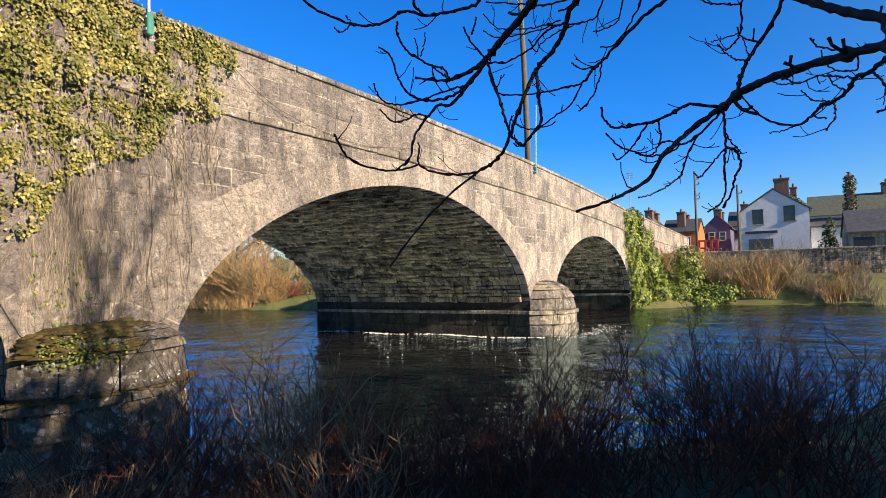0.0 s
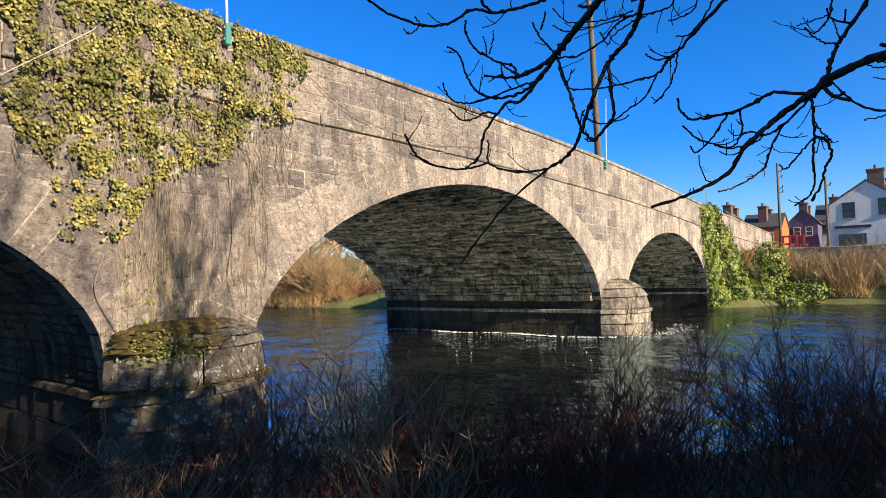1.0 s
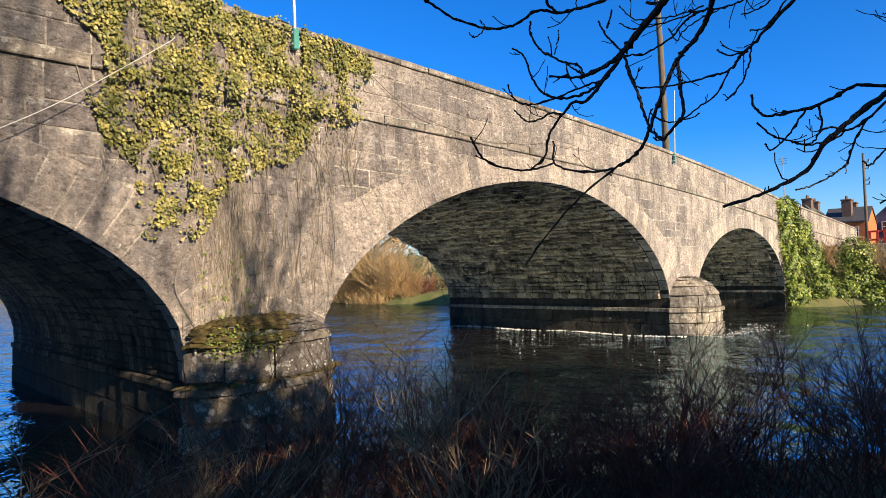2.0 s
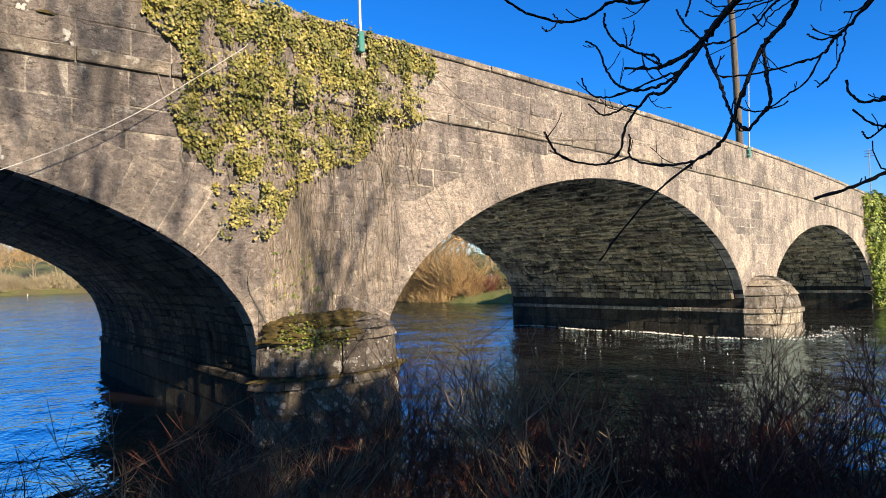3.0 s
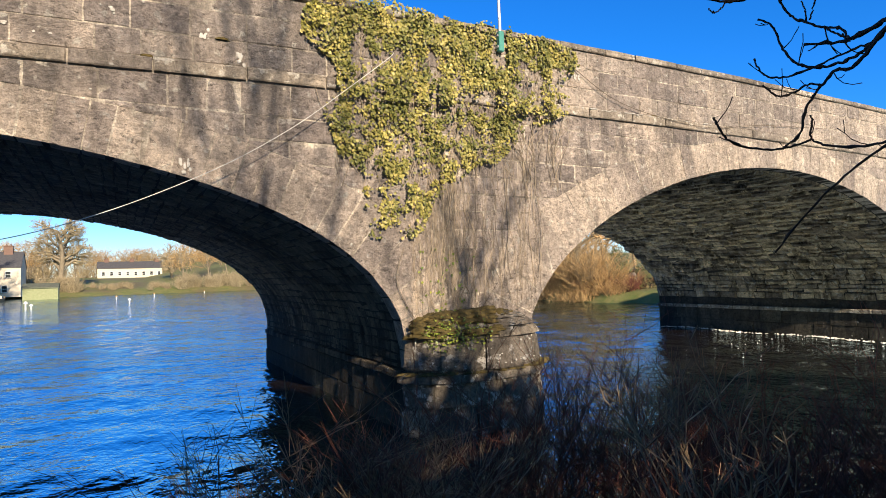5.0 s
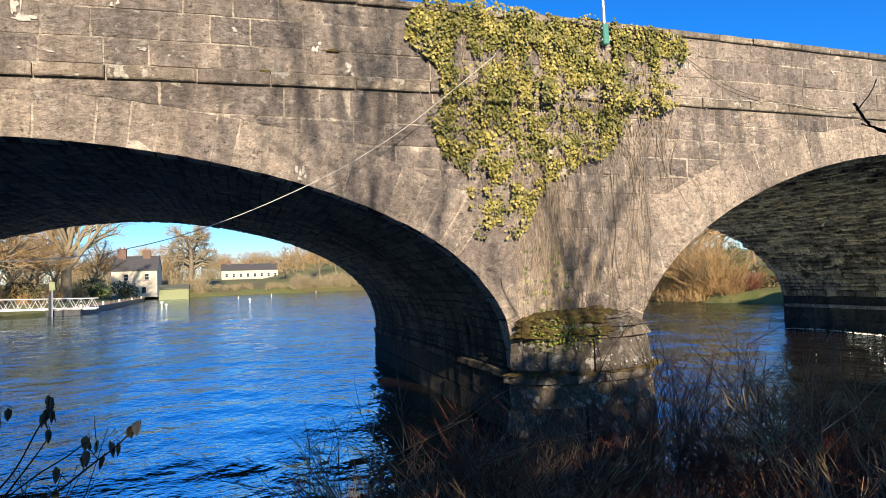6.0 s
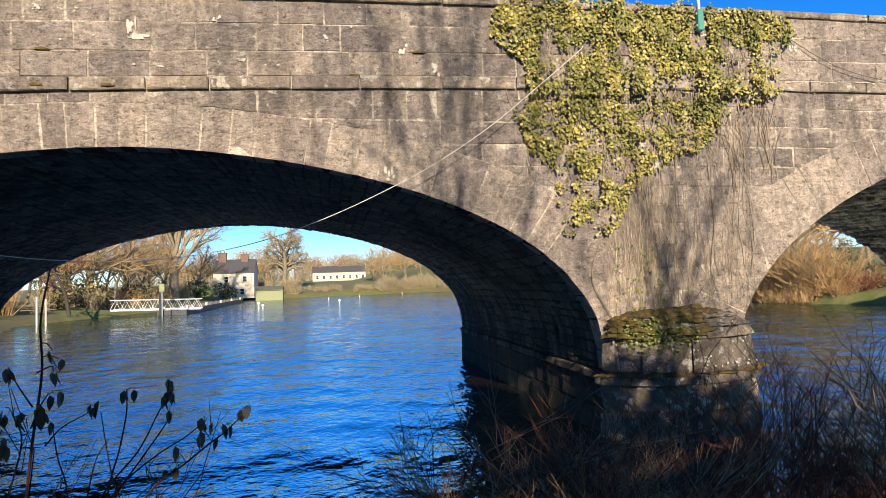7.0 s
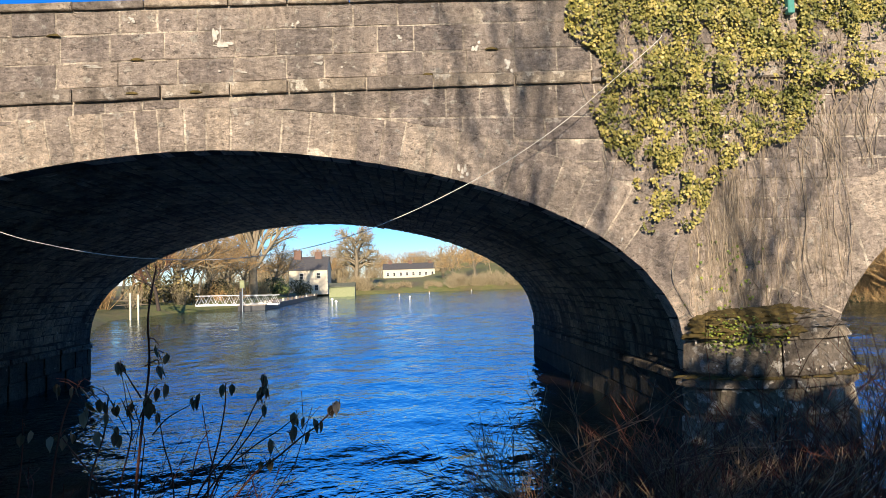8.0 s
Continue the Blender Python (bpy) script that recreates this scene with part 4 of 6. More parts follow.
lamp = empty("street_lamp", "weathered wooden street lamp pole beside the road", "street lamp")
s = Soup()
tube(s, [(25.05, 1.2, 5.4), (25.0, 1.2, 8.5), (24.85, 1.2, 12), (24.6, 1.2, 15)], [0.15, 0.14, 0.125, 0.11], 10, True)
soup_part("pole", s, M_POLE, lamp, smooth=True)
s = Soup()
tube(s, smooth_line([(24.75, 1.15, 13.4), (23.9, 0.9, 13.9), (22.6, 0.6, 13.9), (21.6, 0.4, 13.6)], 16), 0.04, 6)
soup_part("arm", s, M_STEEL, lamp)
head = mound("head", "", "", 21.2, 0.35, 13.4, 0.55, 0.28, 0.2, M_STEEL, 2.0, 0.02, lamp)
s = Soup()
bevel_box(s, 20.75, 0.15, 13.28, 21.6, 0.55, 13.4, 0.03)
soup_part("diffuser", s, M_WHITE, lamp)

# ---- water's edge foam at the middle pier ----
rg = random.Random(21)
foam = Soup()


def fleck(x, y, r):
    n_ = 6
    ring = [(x + r * rg.uniform(0.5, 1.3) * 2.0 * math.cos(6.283 * i / n_) * 0.5, y + r * rg.uniform(0.6, 1.4) * math.sin(6.283 * i / n_), 0.035) for i in range(n_)]
    foam.add([(x, y, 0.06 + rg.random() * 0.03)] + ring, [(0, 1 + i, 1 + (i + 1) % n_) for i in range(n_)])


for i in range(700):
    y_ = rg.uniform(-0.8, 9.8)
    gate = 0.5 + 0.5 * noise.noise(Vector((y_ * 1.4, 3.0, 0.0))) + 0.35 * noise.noise(Vector((y_ * 4.0, 7.0, 0.0)))
    if rg.random() < 0.25 + 1.0 * (gate - 0.35):
        fleck(21.25 - 0.3 * (1 + math.sin(y_ * 1.3)) * 0.8 - abs(rg.gauss(0, 0.16)), y_, rg.uniform(0.015, 0.06))
for i in range(130):
    t_ = rg.random()
    fleck(21.4 + 5.5 * t_, -1.5 - 0.5 * math.sin(t_ * 3) + rg.gauss(0, 0.3), rg.uniform(0.01, 0.03))
for i in range(70):
    fleck(rg.uniform(14, 27), rg.uniform(-3.5, 4), rg.uniform(0.01, 0.025))
tagged(soup_part("foam", foam, M_FOAM), "white foam streaks where current meets the pier", "foam", kind="stuff")


# ---- foliage clumps ----
def leaf_mass(name, label, category, blobs, count, size, mat, seed, stem=True, group="", facing=(0, -0.4, 0.5)):
    """Leaves over the outside of several overlapping uneven blobs (x, y, z, rx, ry, rz), on short woody stems."""
    r_ = np.random.RandomState(seed)
    base = np.array(blobs[0][:3])
    t = empty(name, label, category, group)
    t.location = (base[0], base[1], float(land_height(base[0], base[1])))
    off = np.array(t.location)
    s = Soup()
    vol = np.array([b[3] * b[4] + b[4] * b[5] for b in blobs])
    for b, k_ in zip(blobs, (count * vol / vol.sum()).astype(int)):
        d = r_.normal(size=(k_, 3))
        d /= np.linalg.norm(d, axis=1)[:, None]
        f = np.array([noise.noise(Vector(v * 2.4 + np.array([seed, b[0], b[1]]))) for v in d])
        rad = (0.78 + 0.42 * f) * r_.uniform(0.72, 1.06, k_)
        keep_ = r_.random(k_) < np.clip(0.8 + 1.1 * f, 0.15, 1)
        d, rad = d[keep_], rad[keep_]
        c = np.array(b[:3]) + d * rad[:, None] * np.array(b[3:6]) - off
        leaves(s, c, d + np.array(facing) + r_.normal(0, 0.4, d.shape), r_.uniform(0.6, 1.3, len(d)) * size, 0.5, r_)
    soup_part("foliage", s, mat, t)["kind"] = "stuff"
    if stem:
        s = Soup()
        rg_ = random.Random(seed)
        for b in blobs:
            for _ in range(4):
                top_ = np.array(b[:3]) + np.array([rg_.gauss(0, 0.4) * b[3], rg_.gauss(0, 0.4) * b[4], rg_.uniform(0, 0.6) * b[5]]) - off
                foot = np.array([rg_.gauss(0, 0.15), rg_.gauss(0, 0.15), -0.2])
                mid_ = (top_ + foot) / 2 + np.array([rg_.gauss(0, 0.1), rg_.gauss(0, 0.1), 0.1])
                tube(s, [foot, mid_, top_], [0.04, 0.03, 0.012], 4)
        soup_part("branchwork", s, M_BARK, t)
    return t


leaf_mass("ivy", "bright green ivy covering the bridge's far abutment", "ivy", [(39.6, -0.5, 0.9, 1.8, 0.8, 1.2), (39.2, -0.4, 2.6, 1.8, 0.6, 1.6), (38.9, -0.3, 4.4, 2.0, 0.5, 1.6), (39.2, -0.25, 5.7, 2.3, 0.5, 0.8), (41.4, -1.3, 1.1, 1.6, 1.1, 1.3), (41.0, -0.9, 2.8, 1.5, 0.8, 1.4), (41.0, -0.5, 4.3, 1.6, 0.6, 1.2), (44.0, -0.8, 1.8, 1.8, 0.8, 1.2)], 26000, 0.115, M_IVYG, 31)
leaf_mass("evergreen_bush", "dense green bush at the far waterside", "bush", [(44.0, -2.8, 1.3, 1.6, 1.5, 1.7), (44.2, -2.7, 3.0, 1.1, 1.2, 1.2), (43.6, -4.6, 0.8, 1.3, 1.7, 0.9), (42.2, -2.3, 0.7, 1.4, 1.1, 0.8), (42.8, -3.6, 0.3, 1.3, 1.6, 0.7)], 13000, 0.12, M_IVYG, 32)

# ---- far bank down river: wall, scrub, houses ----
wall = empty("bank_wall", "long weathered rubble stone boundary wall above the bank", "wall")
rg = random.Random(8)
rub = Soup()
box(rub, 49.72, -60, 0.6, 50.1, 2.0, 3.55)
soup_part("wall_core", rub, M_MORTAR, wall)
s = Soup()
for zi in range(9):
    y = -40.0
    while y < 2.0:
        w = rg.uniform(0.35, 0.8)
        a0, a1 = y + 0.015, y + w - 0.015
        z0_, z1_ = 0.9 + zi * 0.3 + 0.012, 0.9 + zi * 0.3 + 0.288
        xf = 49.7 - rg.uniform(0.0, 0.05)
        s.add([(49.74, a0, z0_), (49.74, a1, z0_), (49.74, a1, z1_), (49.74, a0, z1_), (xf, a0 + 0.03, z0_ + 0.03), (xf, a1 - 0.03, z0_ + 0.03), (xf, a1 - 0.03, z1_ - 0.03), (xf, a0 + 0.03, z1_ - 0.03)], [(7, 6, 5, 4), (4, 5, 1, 0), (5, 6, 2, 1), (6, 7, 3, 2), (7, 4, 0, 3)])
        y += w
soup_part("rubble_stones", s, M_BARREL, wall)["kind"] = "stuff"
y = -40.0
while y < 2.0:
    w = rg.uniform(0.7, 1.2)
    s = Soup()
    bevel_box(s, 49.64, y + 0.01, 3.55, 50.16, y + w - 0.01, 3.68 + rg.uniform(-0.02, 0.03), 0.03)
    soup_part("coping_stone", s, M_STRING, wall)
    y += w


def window(parent, x, y, z, w, h, axis_, mat_frame=M_WHITE):
    """A sash window proud of a wall; axis_ 'x': the wall faces -x, 'y': it faces -y."""
    def bx(s, a0, a1, b0, b1, d0, d1):
        if axis_ == "x":
            box(s, x - d1, y + a0, z + b0, x - d0, y + a1, z + b1)
        else:
            box(s, x + a0, y - d1, z + b0, x + a1, y - d0, z + b1)
    fr = Soup()
    bx(fr, -w / 2, -w / 2 + 0.08, 0, h, 0.0, 0.05)
    bx(fr, w / 2 - 0.08, w / 2, 0, h, 0.0, 0.05)
    bx(fr, -w / 2 + 0.08, w / 2 - 0.08, h - 0.08, h, 0.0, 0.05)
    bx(fr, -w / 2 + 0.08, w / 2 - 0.08, 0, 0.08, 0.0, 0.05)
    bx(fr, -w / 2 + 0.08, w / 2 - 0.08, h / 2 - 0.03, h / 2 + 0.03, 0.0, 0.045)
    f = soup_part("window", fr, mat_frame, parent)
    for b0, b1 in ((0.08, h / 2 - 0.03), (h / 2 + 0.03, h - 0.08)):
        g = Soup()
        bx(g, -w / 2 + 0.08, w / 2 - 0.08, b0, b1, 0.004, 0.02)
        soup_part("pane", g, M_GLASS, f)
    sl = Soup()
    bx(sl, -w / 2 - 0.08, w / 2 + 0.08, -0.1, 0.0, 0.0, 0.12)
    soup_part("sill", sl, M_STRING, f)


def house(name, label, x0, y0, x1, y1, base, eaves, ridge, along, wall_mat, roof_mat, wins=(), chimneys=(), over=0.25):
    """A pitched house; along: the axis of its ridge. wins: (axis, centre along wall, height, width, tall); chimneys: (x, y, top, half)."""
    t = empty(name, label, "house")
    s = Soup()
    box(s, x0, y0, base, x1, y1, eaves)
    if along == "x":
        ym = (y0 + y1) / 2
        for xx, flip in ((x0, 0), (x1, 1)):
            s.add([(xx, y0, eaves), (xx, y1, eaves), (xx, ym, ridge)], [(0, 2, 1) if not flip else (0, 1, 2)])
    else:
        xm = (x0 + x1) / 2
        for yy, flip in ((y0, 0), (y1, 1)):
            s.add([(x0, yy, eaves), (x1, yy, eaves), (xm, yy, ridge)], [(0, 1, 2) if not flip else (0, 2, 1)])
    soup_part("wall", s, wall_mat, t)
    s = Soup()
    th = 0.16
    if along == "x":
        k_ = (ridge - eaves) / (ym - y0)
        for sg, ye in ((-1, y0 - over), (1, y1 + over)):
            ze = eaves - over * k_
            v = [(x0 - 0.12, ye, ze + 0.02), (x1 + 0.12, ye, ze + 0.02), (x1 + 0.12, ym, ridge + 0.02), (x0 - 0.12, ym, ridge + 0.02)]
            s.add(v + [(a, b, c + th) for a, b, c in v], BOX_F)
    else:
        k_ = (ridge - eaves) / (xm - x0)
        for sg, xe in ((-1, x0 - over), (1, x1 + over)):
            ze = eaves - over * k_
            v = [(xe, y0 - 0.12, ze + 0.02), (xe, y1 + 0.12, ze + 0.02), (xm, y1 + 0.12, ridge + 0.02), (xm, y0 - 0.12, ridge + 0.02)]
            s.add(v + [(a, b, c + th) for a, b, c in v], BOX_F)
    roof = soup_part("roof", s, roof_mat, t)
    for cx, cy, top_, hw in chimneys:
        s = Soup()
        bevel_box(s, cx - hw, cy - hw * 0.8, eaves + 0.3, cx + hw, cy + hw * 0.8, top_, 0.03)
        bevel_box(s, cx - hw - 0.08, cy - hw * 0.8 - 0.08, top_ - 0.18, cx + hw + 0.08, cy + hw * 0.8 + 0.08, top_, 0.03)
        ch = soup_part("chimney", s, M_BRICK, roof)
        for dx in (-hw * 0.45, hw * 0.45):
            s = Soup()
            tube(s, [(cx + dx, cy, top_), (cx + dx, cy, top_ + 0.4)], [0.13, 0.11], 8, True)
            soup_part("chimney_pot", s, M_BRICK, roof)
    for ax, c_, z_, w_, h_ in wins:
        if ax == "x":
            window(t, x0, c_, z_, w_, h_, "x", M_DARK if wall_mat is M_RENDER else M_WHITE)
        else:
            window(t, c_, y0, z_, w_, h_, "y")
    return t


h = house("house", "white rendered gabled house with slate roof behind the wall", 69.0, -10.6, 80.0, -4.5, 2.0, 8.0, 10.1, "x", M_RENDER, M_SLATE, [("x", -6.1, 6.7, 1.0, 1.5), ("x", -8.9, 6.9, 1.0, 1.5), ("y", 72.0, 6.4, 1.0, 1.5), ("y", 76.0, 6.4, 1.0, 1.5)], [(72.2, -8.3, 11.5, 0.85), (79.2, -9.4, 11.3, 0.4)])
s = Soup()
box(s, 68.86, -7.8, 5.75, 69.0, -4.9, 6.0)
soup_part("fascia_board", s, M_DARK, h, "dark painted fascia board")
s = Soup()
box(s, 68.9, -7.4, 2.6, 69.0, -5.2, 5.2)
soup_part("shop_front", s, M_GLASS, h, "dark glazed shop front")
house("house", "low white annex beside the gabled house", 70.5, -14.8, 76.0, -10.7, 2.0, 6.2, 7.2, "y", M_RENDER, M_SLATE, [], [(72.0, -14.2, 11.2, 0.4)])
sh = house("shed", "grey slate-roofed outbuilding with dark open doorways", 58.5, -21.0, 66.0, -13.0, 2.0, 5.0, 6.9, "y", M_BARREL, M_SLATE)
sh["category"] = "shed"
# dark panels on the wall stand for the shade inside the open doorways
for yc in (-14.0, -16.2, -18.6):
    s = Soup()
    box(s, 58.36, yc - 0.7, 2.2, 58.5, yc + 0.7, 4.6)
    soup_part("doorway_panel", s, M_DARK, sh, "dark panel for a shaded doorway")
house("house", "old grey house with a mossy slate roof", 84, -26, 92, -11, 2.0, 8.2, 10.7, "y", M_CREAM, M_GREENROOF, [], [(88, -19, 12.0, 0.6)])
leaf_mass("ivy", "dark ivy smothering an old chimney stack", "ivy", [(74.0, -8.9, 9.5, 1.2, 0.8, 0.8), (76.0, -9.6, 9.1, 1.6, 0.9, 0.8), (77.5, -10.2, 8.7, 1.6, 0.8, 0.8)], 2600, 0.17, M_GREEN, 41, False)
leaf_mass("ivy", "ivy clad chimney stack above the roofs", "ivy", [(72.0, -14.2, 8.3, 0.75, 0.75, 1.6), (72.0, -14.2, 10.2, 0.7, 0.7, 1.5)], 2200, 0.16, M_GREEN, 42, False)
leaf_mass("evergreen_bush", "tall dark conifer beside the white annex", "bush", [(66.5, -12.0, 3.6, 1.0, 1.0, 2.2), (66.5, -12.1, 5.6, 0.7, 0.7, 1.5)], 2200, 0.16, M_GREEN, 43)
for i, (xa, ya, w, e, r_, wm, rm, lab) in enumerate(((80.0, 5.2, 3.4, 7.2, 9.0, M_CREAM, M_GREENROOF, "cream house with a mossy slate roof on the street"), (82.0, 1.2, 4.2, 7.0, 8.7, M_ORANGE, M_SLATE, "orange painted terraced house on the street"), (90.0, -1.9, 3.2, 7.8, 9.4, M_PURPLE, M_SLATE, "purple painted terraced house on the street"), (96.0, -5.4, 4.2, 8.2, 10.4, M_RENDER, M_SLATE, "white terraced house with slate roof"), (84.0, 9.0, 5.0, 7.6, 9.8, M_BRICK, M_SLATE, "brick house with tall chimneys"))):
    house("house", lab, xa, ya, xa + 7, ya + w, 2.0, e, r_, "y" if i % 2 else "x", wm, rm, [("x", ya + w * 0.3, e - 1.8, 0.8, 1.2), ("x", ya + w * 0.72, e - 1.8, 0.8, 1.2), ("x", ya + w * 0.5, e - 4.2, 0.9, 1.4)], [(xa + 1.6, ya + w * 0.5, r_ + 1.0, 0.6), (xa + 5.6, ya + w * 0.5, r_ + 0.9, 0.55)])

barrier = empty("red_barrier", "red painted street railings by the road end", "railing")
for i in range(4):
    s = Soup()
    bevel_box(s, 58.0, -3.4 + i * 0.5, 2.6, 58.1, -3.22 + i * 0.5, 4.9, 0.01)
    soup_part("post", s, M_RED, barrier)
for z_ in (3.4, 4.1, 4.75):
    s = Soup()
    bevel_box(s, 58.02, -3.4, z_, 58.08, -1.7, z_ + 0.16, 0.01)
    soup_part("rail", s, M_RED, barrier)


def utility_pole(x, y, z0_, z1_, lit):
    t = empty("utility_pole", "tall slim grey pole with side brackets in the street", "pole", "street poles")
    s = Soup()
    tube(s, [(x, y, z0_), (x, y, z1_)], [0.15, 0.1], 8, True)
    soup_part("pole", s, M_POLE, t, smooth=True)
    for k_ in (0.9, 1.5, 2.6, 3.0)[:4 if lit else 1]:
        s = Soup()
        bevel_box(s, x - 0.05, y - 0.45, z1_ - k_, x + 0.05, y + 0.1, z1_ - k_ + 0.1, 0.01)
        a_ = soup_part("bracket", s, M_STEEL, t)
        s = Soup()
        tube(s, [(x, y - 0.4, z1_ - k_ + 0.1), (x, y - 0.4, z1_ - k_ + 0.32)], [0.07, 0.04], 6, True)
        soup_part("insulator", s, M_DARK, a_)


utility_pole(68.1, -0.4, 2.0, 12.6, True)
utility_pole(66.5, -4.5, 2.0, 10.6, False)
aer = empty("roof_aerial", "thin television aerial mast above the rooftops", "aerial")
s = Soup()
tube(s, [(68, 6.3, 1.5), (68, 6.3, 13.2)], 0.05, 5)
soup_part("mast", s, M_STEEL, aer)
s = Soup()
for dz in (0, 0.25, 0.5):
    box(s, 67.97, 5.9, 12.5 + dz, 68.03, 6.7, 12.55 + dz)
soup_part("antenna", s, M_STEEL, aer)

rg = random.Random(17)
for i in range(46):
    x_, y_ = rg.uniform(44.4, 48.8), rg.uniform(-13.5, -0.8)
    if y_ < -9.5 and rg.random() < 0.6:
        x_ = rg.uniform(44.2, 45.6)
    hgt = rg.uniform(1.1, 1.9) if y_ > -4.5 else rg.uniform(1.6, 3.1) if y_ > -9.5 else rg.uniform(0.8, 1.5)
    shrub("scrub_bush", (x_, y_, float(land_height(x_, y_))), 34, hgt, 0.32, 300 + i, "leafless tan scrub on the far bank", M_PALE if i % 3 else M_SCRUB, "far bank scrub", 0.02, 4, width=0.5)

# ---- up river, seen through the arches ----
rg = random.Random(19)
for i in range(56):
    y_ = rg.uniform(28, 50)
    x_ = float(right_edge(y_)) + rg.uniform(0.3, 5.5)
    if y_ < 33 and x_ > 37.0:
        y_ += 5
    shrub("scrub_bush", (x_, y_, float(land_height(x_, y_))), 44, rg.uniform(2.2, 6.0), 0.35, 400 + i, "tangled tan winter scrub on the river bank", M_SCRUB if i % 4 else M_PALE, "up river scrub", 0.02, 6, width=0.9, curve=0.75, fork=4)
leaning = bare_tree("bare_tree", (37.4, 34.8, 0.5), 12, 61, "leaning bare riverside tree with pale trunk", M_FARBARK, M_SCRUB, 3, (9, 6, 5, 4), r=0.36, wob=0.08)
leaning.rotation_euler = (radians(6), radians(15), 0)
bare_tree("bare_tree", (40.0, 38.0, 1.0), 12, 62, "bare riverside tree with pale twigs", M_FARBARK, M_SCRUB, 3, (9, 6, 5, 4), r=0.3)
leaf_mass("evergreen_bush", "dark green holly bush on the river bank", "bush", [(40.4, 32.0, 3.0, 1.5, 1.5, 2.1), (39.2, 33.5, 2.2, 1.3, 1.3, 1.6)], 3600, 0.16, M_GREEN, 63)
leaf_mass("evergreen_bush", "low green bush by the water", "bush", [(38.6, 26.5, 1.2, 1.2, 0.9, 0.8), (40.6, 26.2, 1.8, 1.6, 1.2, 1.3), (42.8, 25.6, 2.2, 1.8, 1.2, 1.6), (42.4, 30.5, 2.0, 1.7, 1.3, 1.4), (44.6, 30.0, 2.4, 2.0, 1.4, 1.8), (46.5, 29.0, 2.6, 2.0, 1.4, 2.0)], 6000, 0.14, M_OLIVE, 64)
mound("boulder", "pale wedge-shaped boulder on the grassy bank", "boulder", 39.6, 29.5, 0.9, 1.15, 0.8, 1.2, M_CUT, 5.0, 0.3)

for i in range(30):
    y_ = rg.uniform(18, 32)
    if y_ < 29:
        y_ += 12
    x_ = float(right_edge(y_)) + rg.uniform(-0.3, 1.6)
    shrub("scrub_bush", (x_, y_, float(land_height(x_, y_))), 30, rg.uniform(0.8, 2.0), 0.4, 460 + i, "low brown scrub at the river's edge", M_SCRUB, "up river scrub", 0.018, 4, width=0.7, curve=0.4)
for i in range(16):
    x_, y_ = rg.uniform(34.6, 38.4), rg.uniform(26.5, 30.5)
    shrub("scrub_bush", (x_, y_, float(land_height(x_, y_))), 34, rg.uniform(0.9, 1.7), 0.5, 530 + i, "low brown scrub at the river's edge", M_SCRUB if i % 3 else M_TWIG, "up river scrub", 0.018, 5, width=0.7, curve=0.7, fork=3)
# left bank: trees, gangway, pontoon
bare_tree("bare_tree", (-22.9, 98, 1.0), 22, 71, "big bare ivy-twigged tree beside the river", M_FARBARK, M_PALE, 4, (20, 9, 6, 5), r=0.8, spread=0.55, wob=0.12, lift=0.12)
bare_tree("bare_tree", (-8.8, 166, 1.5), 18.5, 72, "broad round-crowned bare tree on the far shore", M_FARBARK, M_PALE, 4, (18, 10, 7, 5), spread=0.85, r=0.75, wob=0.14)
bare_tree("bare_tree", (18.4, 188, 2.2), 11.5, 78, "spreading pale willow on the far shore", M_FARBARK, M_PALE, 4, (14, 9, 6, 5), spread=0.95, r=0.5, lift=0.0)
bare_tree("bare_tree", (-33, 66, 1.0), 15, 73, "bare bankside tree with pale trunk", M_FARBARK, M_PALE, 3, (10, 6, 5, 4), r=0.35)
bare_tree("bare_tree", (-28, 75, 1.0), 16, 74, "bare bankside tree with pale twigs", M_FARBARK, M_PALE, 4, (9, 6, 4, 4), r=0.35)
bare_tree("bare_tree", (-24.4, 58, 0.8), 8, 75, "small dark bent tree at the water's edge", M_BARK, M_TWIG, 3, (8, 6, 5, 4), r=0.2, wob=0.4)
src_tree = bare_tree("bare_tree", (20, 168, 1.5), 12, 76, "bare winter tree on the far shore", M_FARBARK, M_SCRUB, 4, (12, 7, 5, 4), r=0.2, group="far shore trees")
for i in range(74):
    x_ = rg.uniform(-40, 75)
    y_ = rg.uniform(160, 230)
    if -5 < x_ < 24:
        y_ = rg.uniform(246, 300)
    m_ = pose(x_, y_, float(land_height(x_, y_)) - 0.1, 0, 0, rg.uniform(0, 360))
    copy_thing(src_tree, m_)
for i in range(34):
    y_ = rg.uniform(62, 135)
    x_ = float(left_edge(y_)) - rg.uniform(4, 20)
    copy_thing(src_tree, pose(x_, y_, float(land_height(x_, y_)) - 0.1, 0, 0, rg.uniform(0, 360)))
for i in range(7):
    x_, y_ = rg.uniform(38, 56), rg.uniform(38, 58)
    copy_thing(src_tree, pose(x_, y_, float(land_height(x_, y_)) - 0.1, 0, 0, rg.uniform(0, 360)))
src_bush = shrub("scrub_bush", (30, 156, 0.5), 60, 3.0, 0.4, 91, "leafless olive scrub along the far shore", M_PALE, "far shore scrub", 0.04, 5, width=1.2, curve=0.4)
for i in range(85):
    x_ = rg.uniform(-16, 50)
    y_ = 151.5 + 0.1 * x_ + rg.uniform(0, 12)
    low_ = -5 < x_ < 17
    m_ = pose(x_, y_, float(land_height(x_, y_)), 0, 0, rg.uniform(0, 360))
    copy_thing(src_bush, m_ @ Matrix.Scale(0.42 if low_ else 1.0, 4))
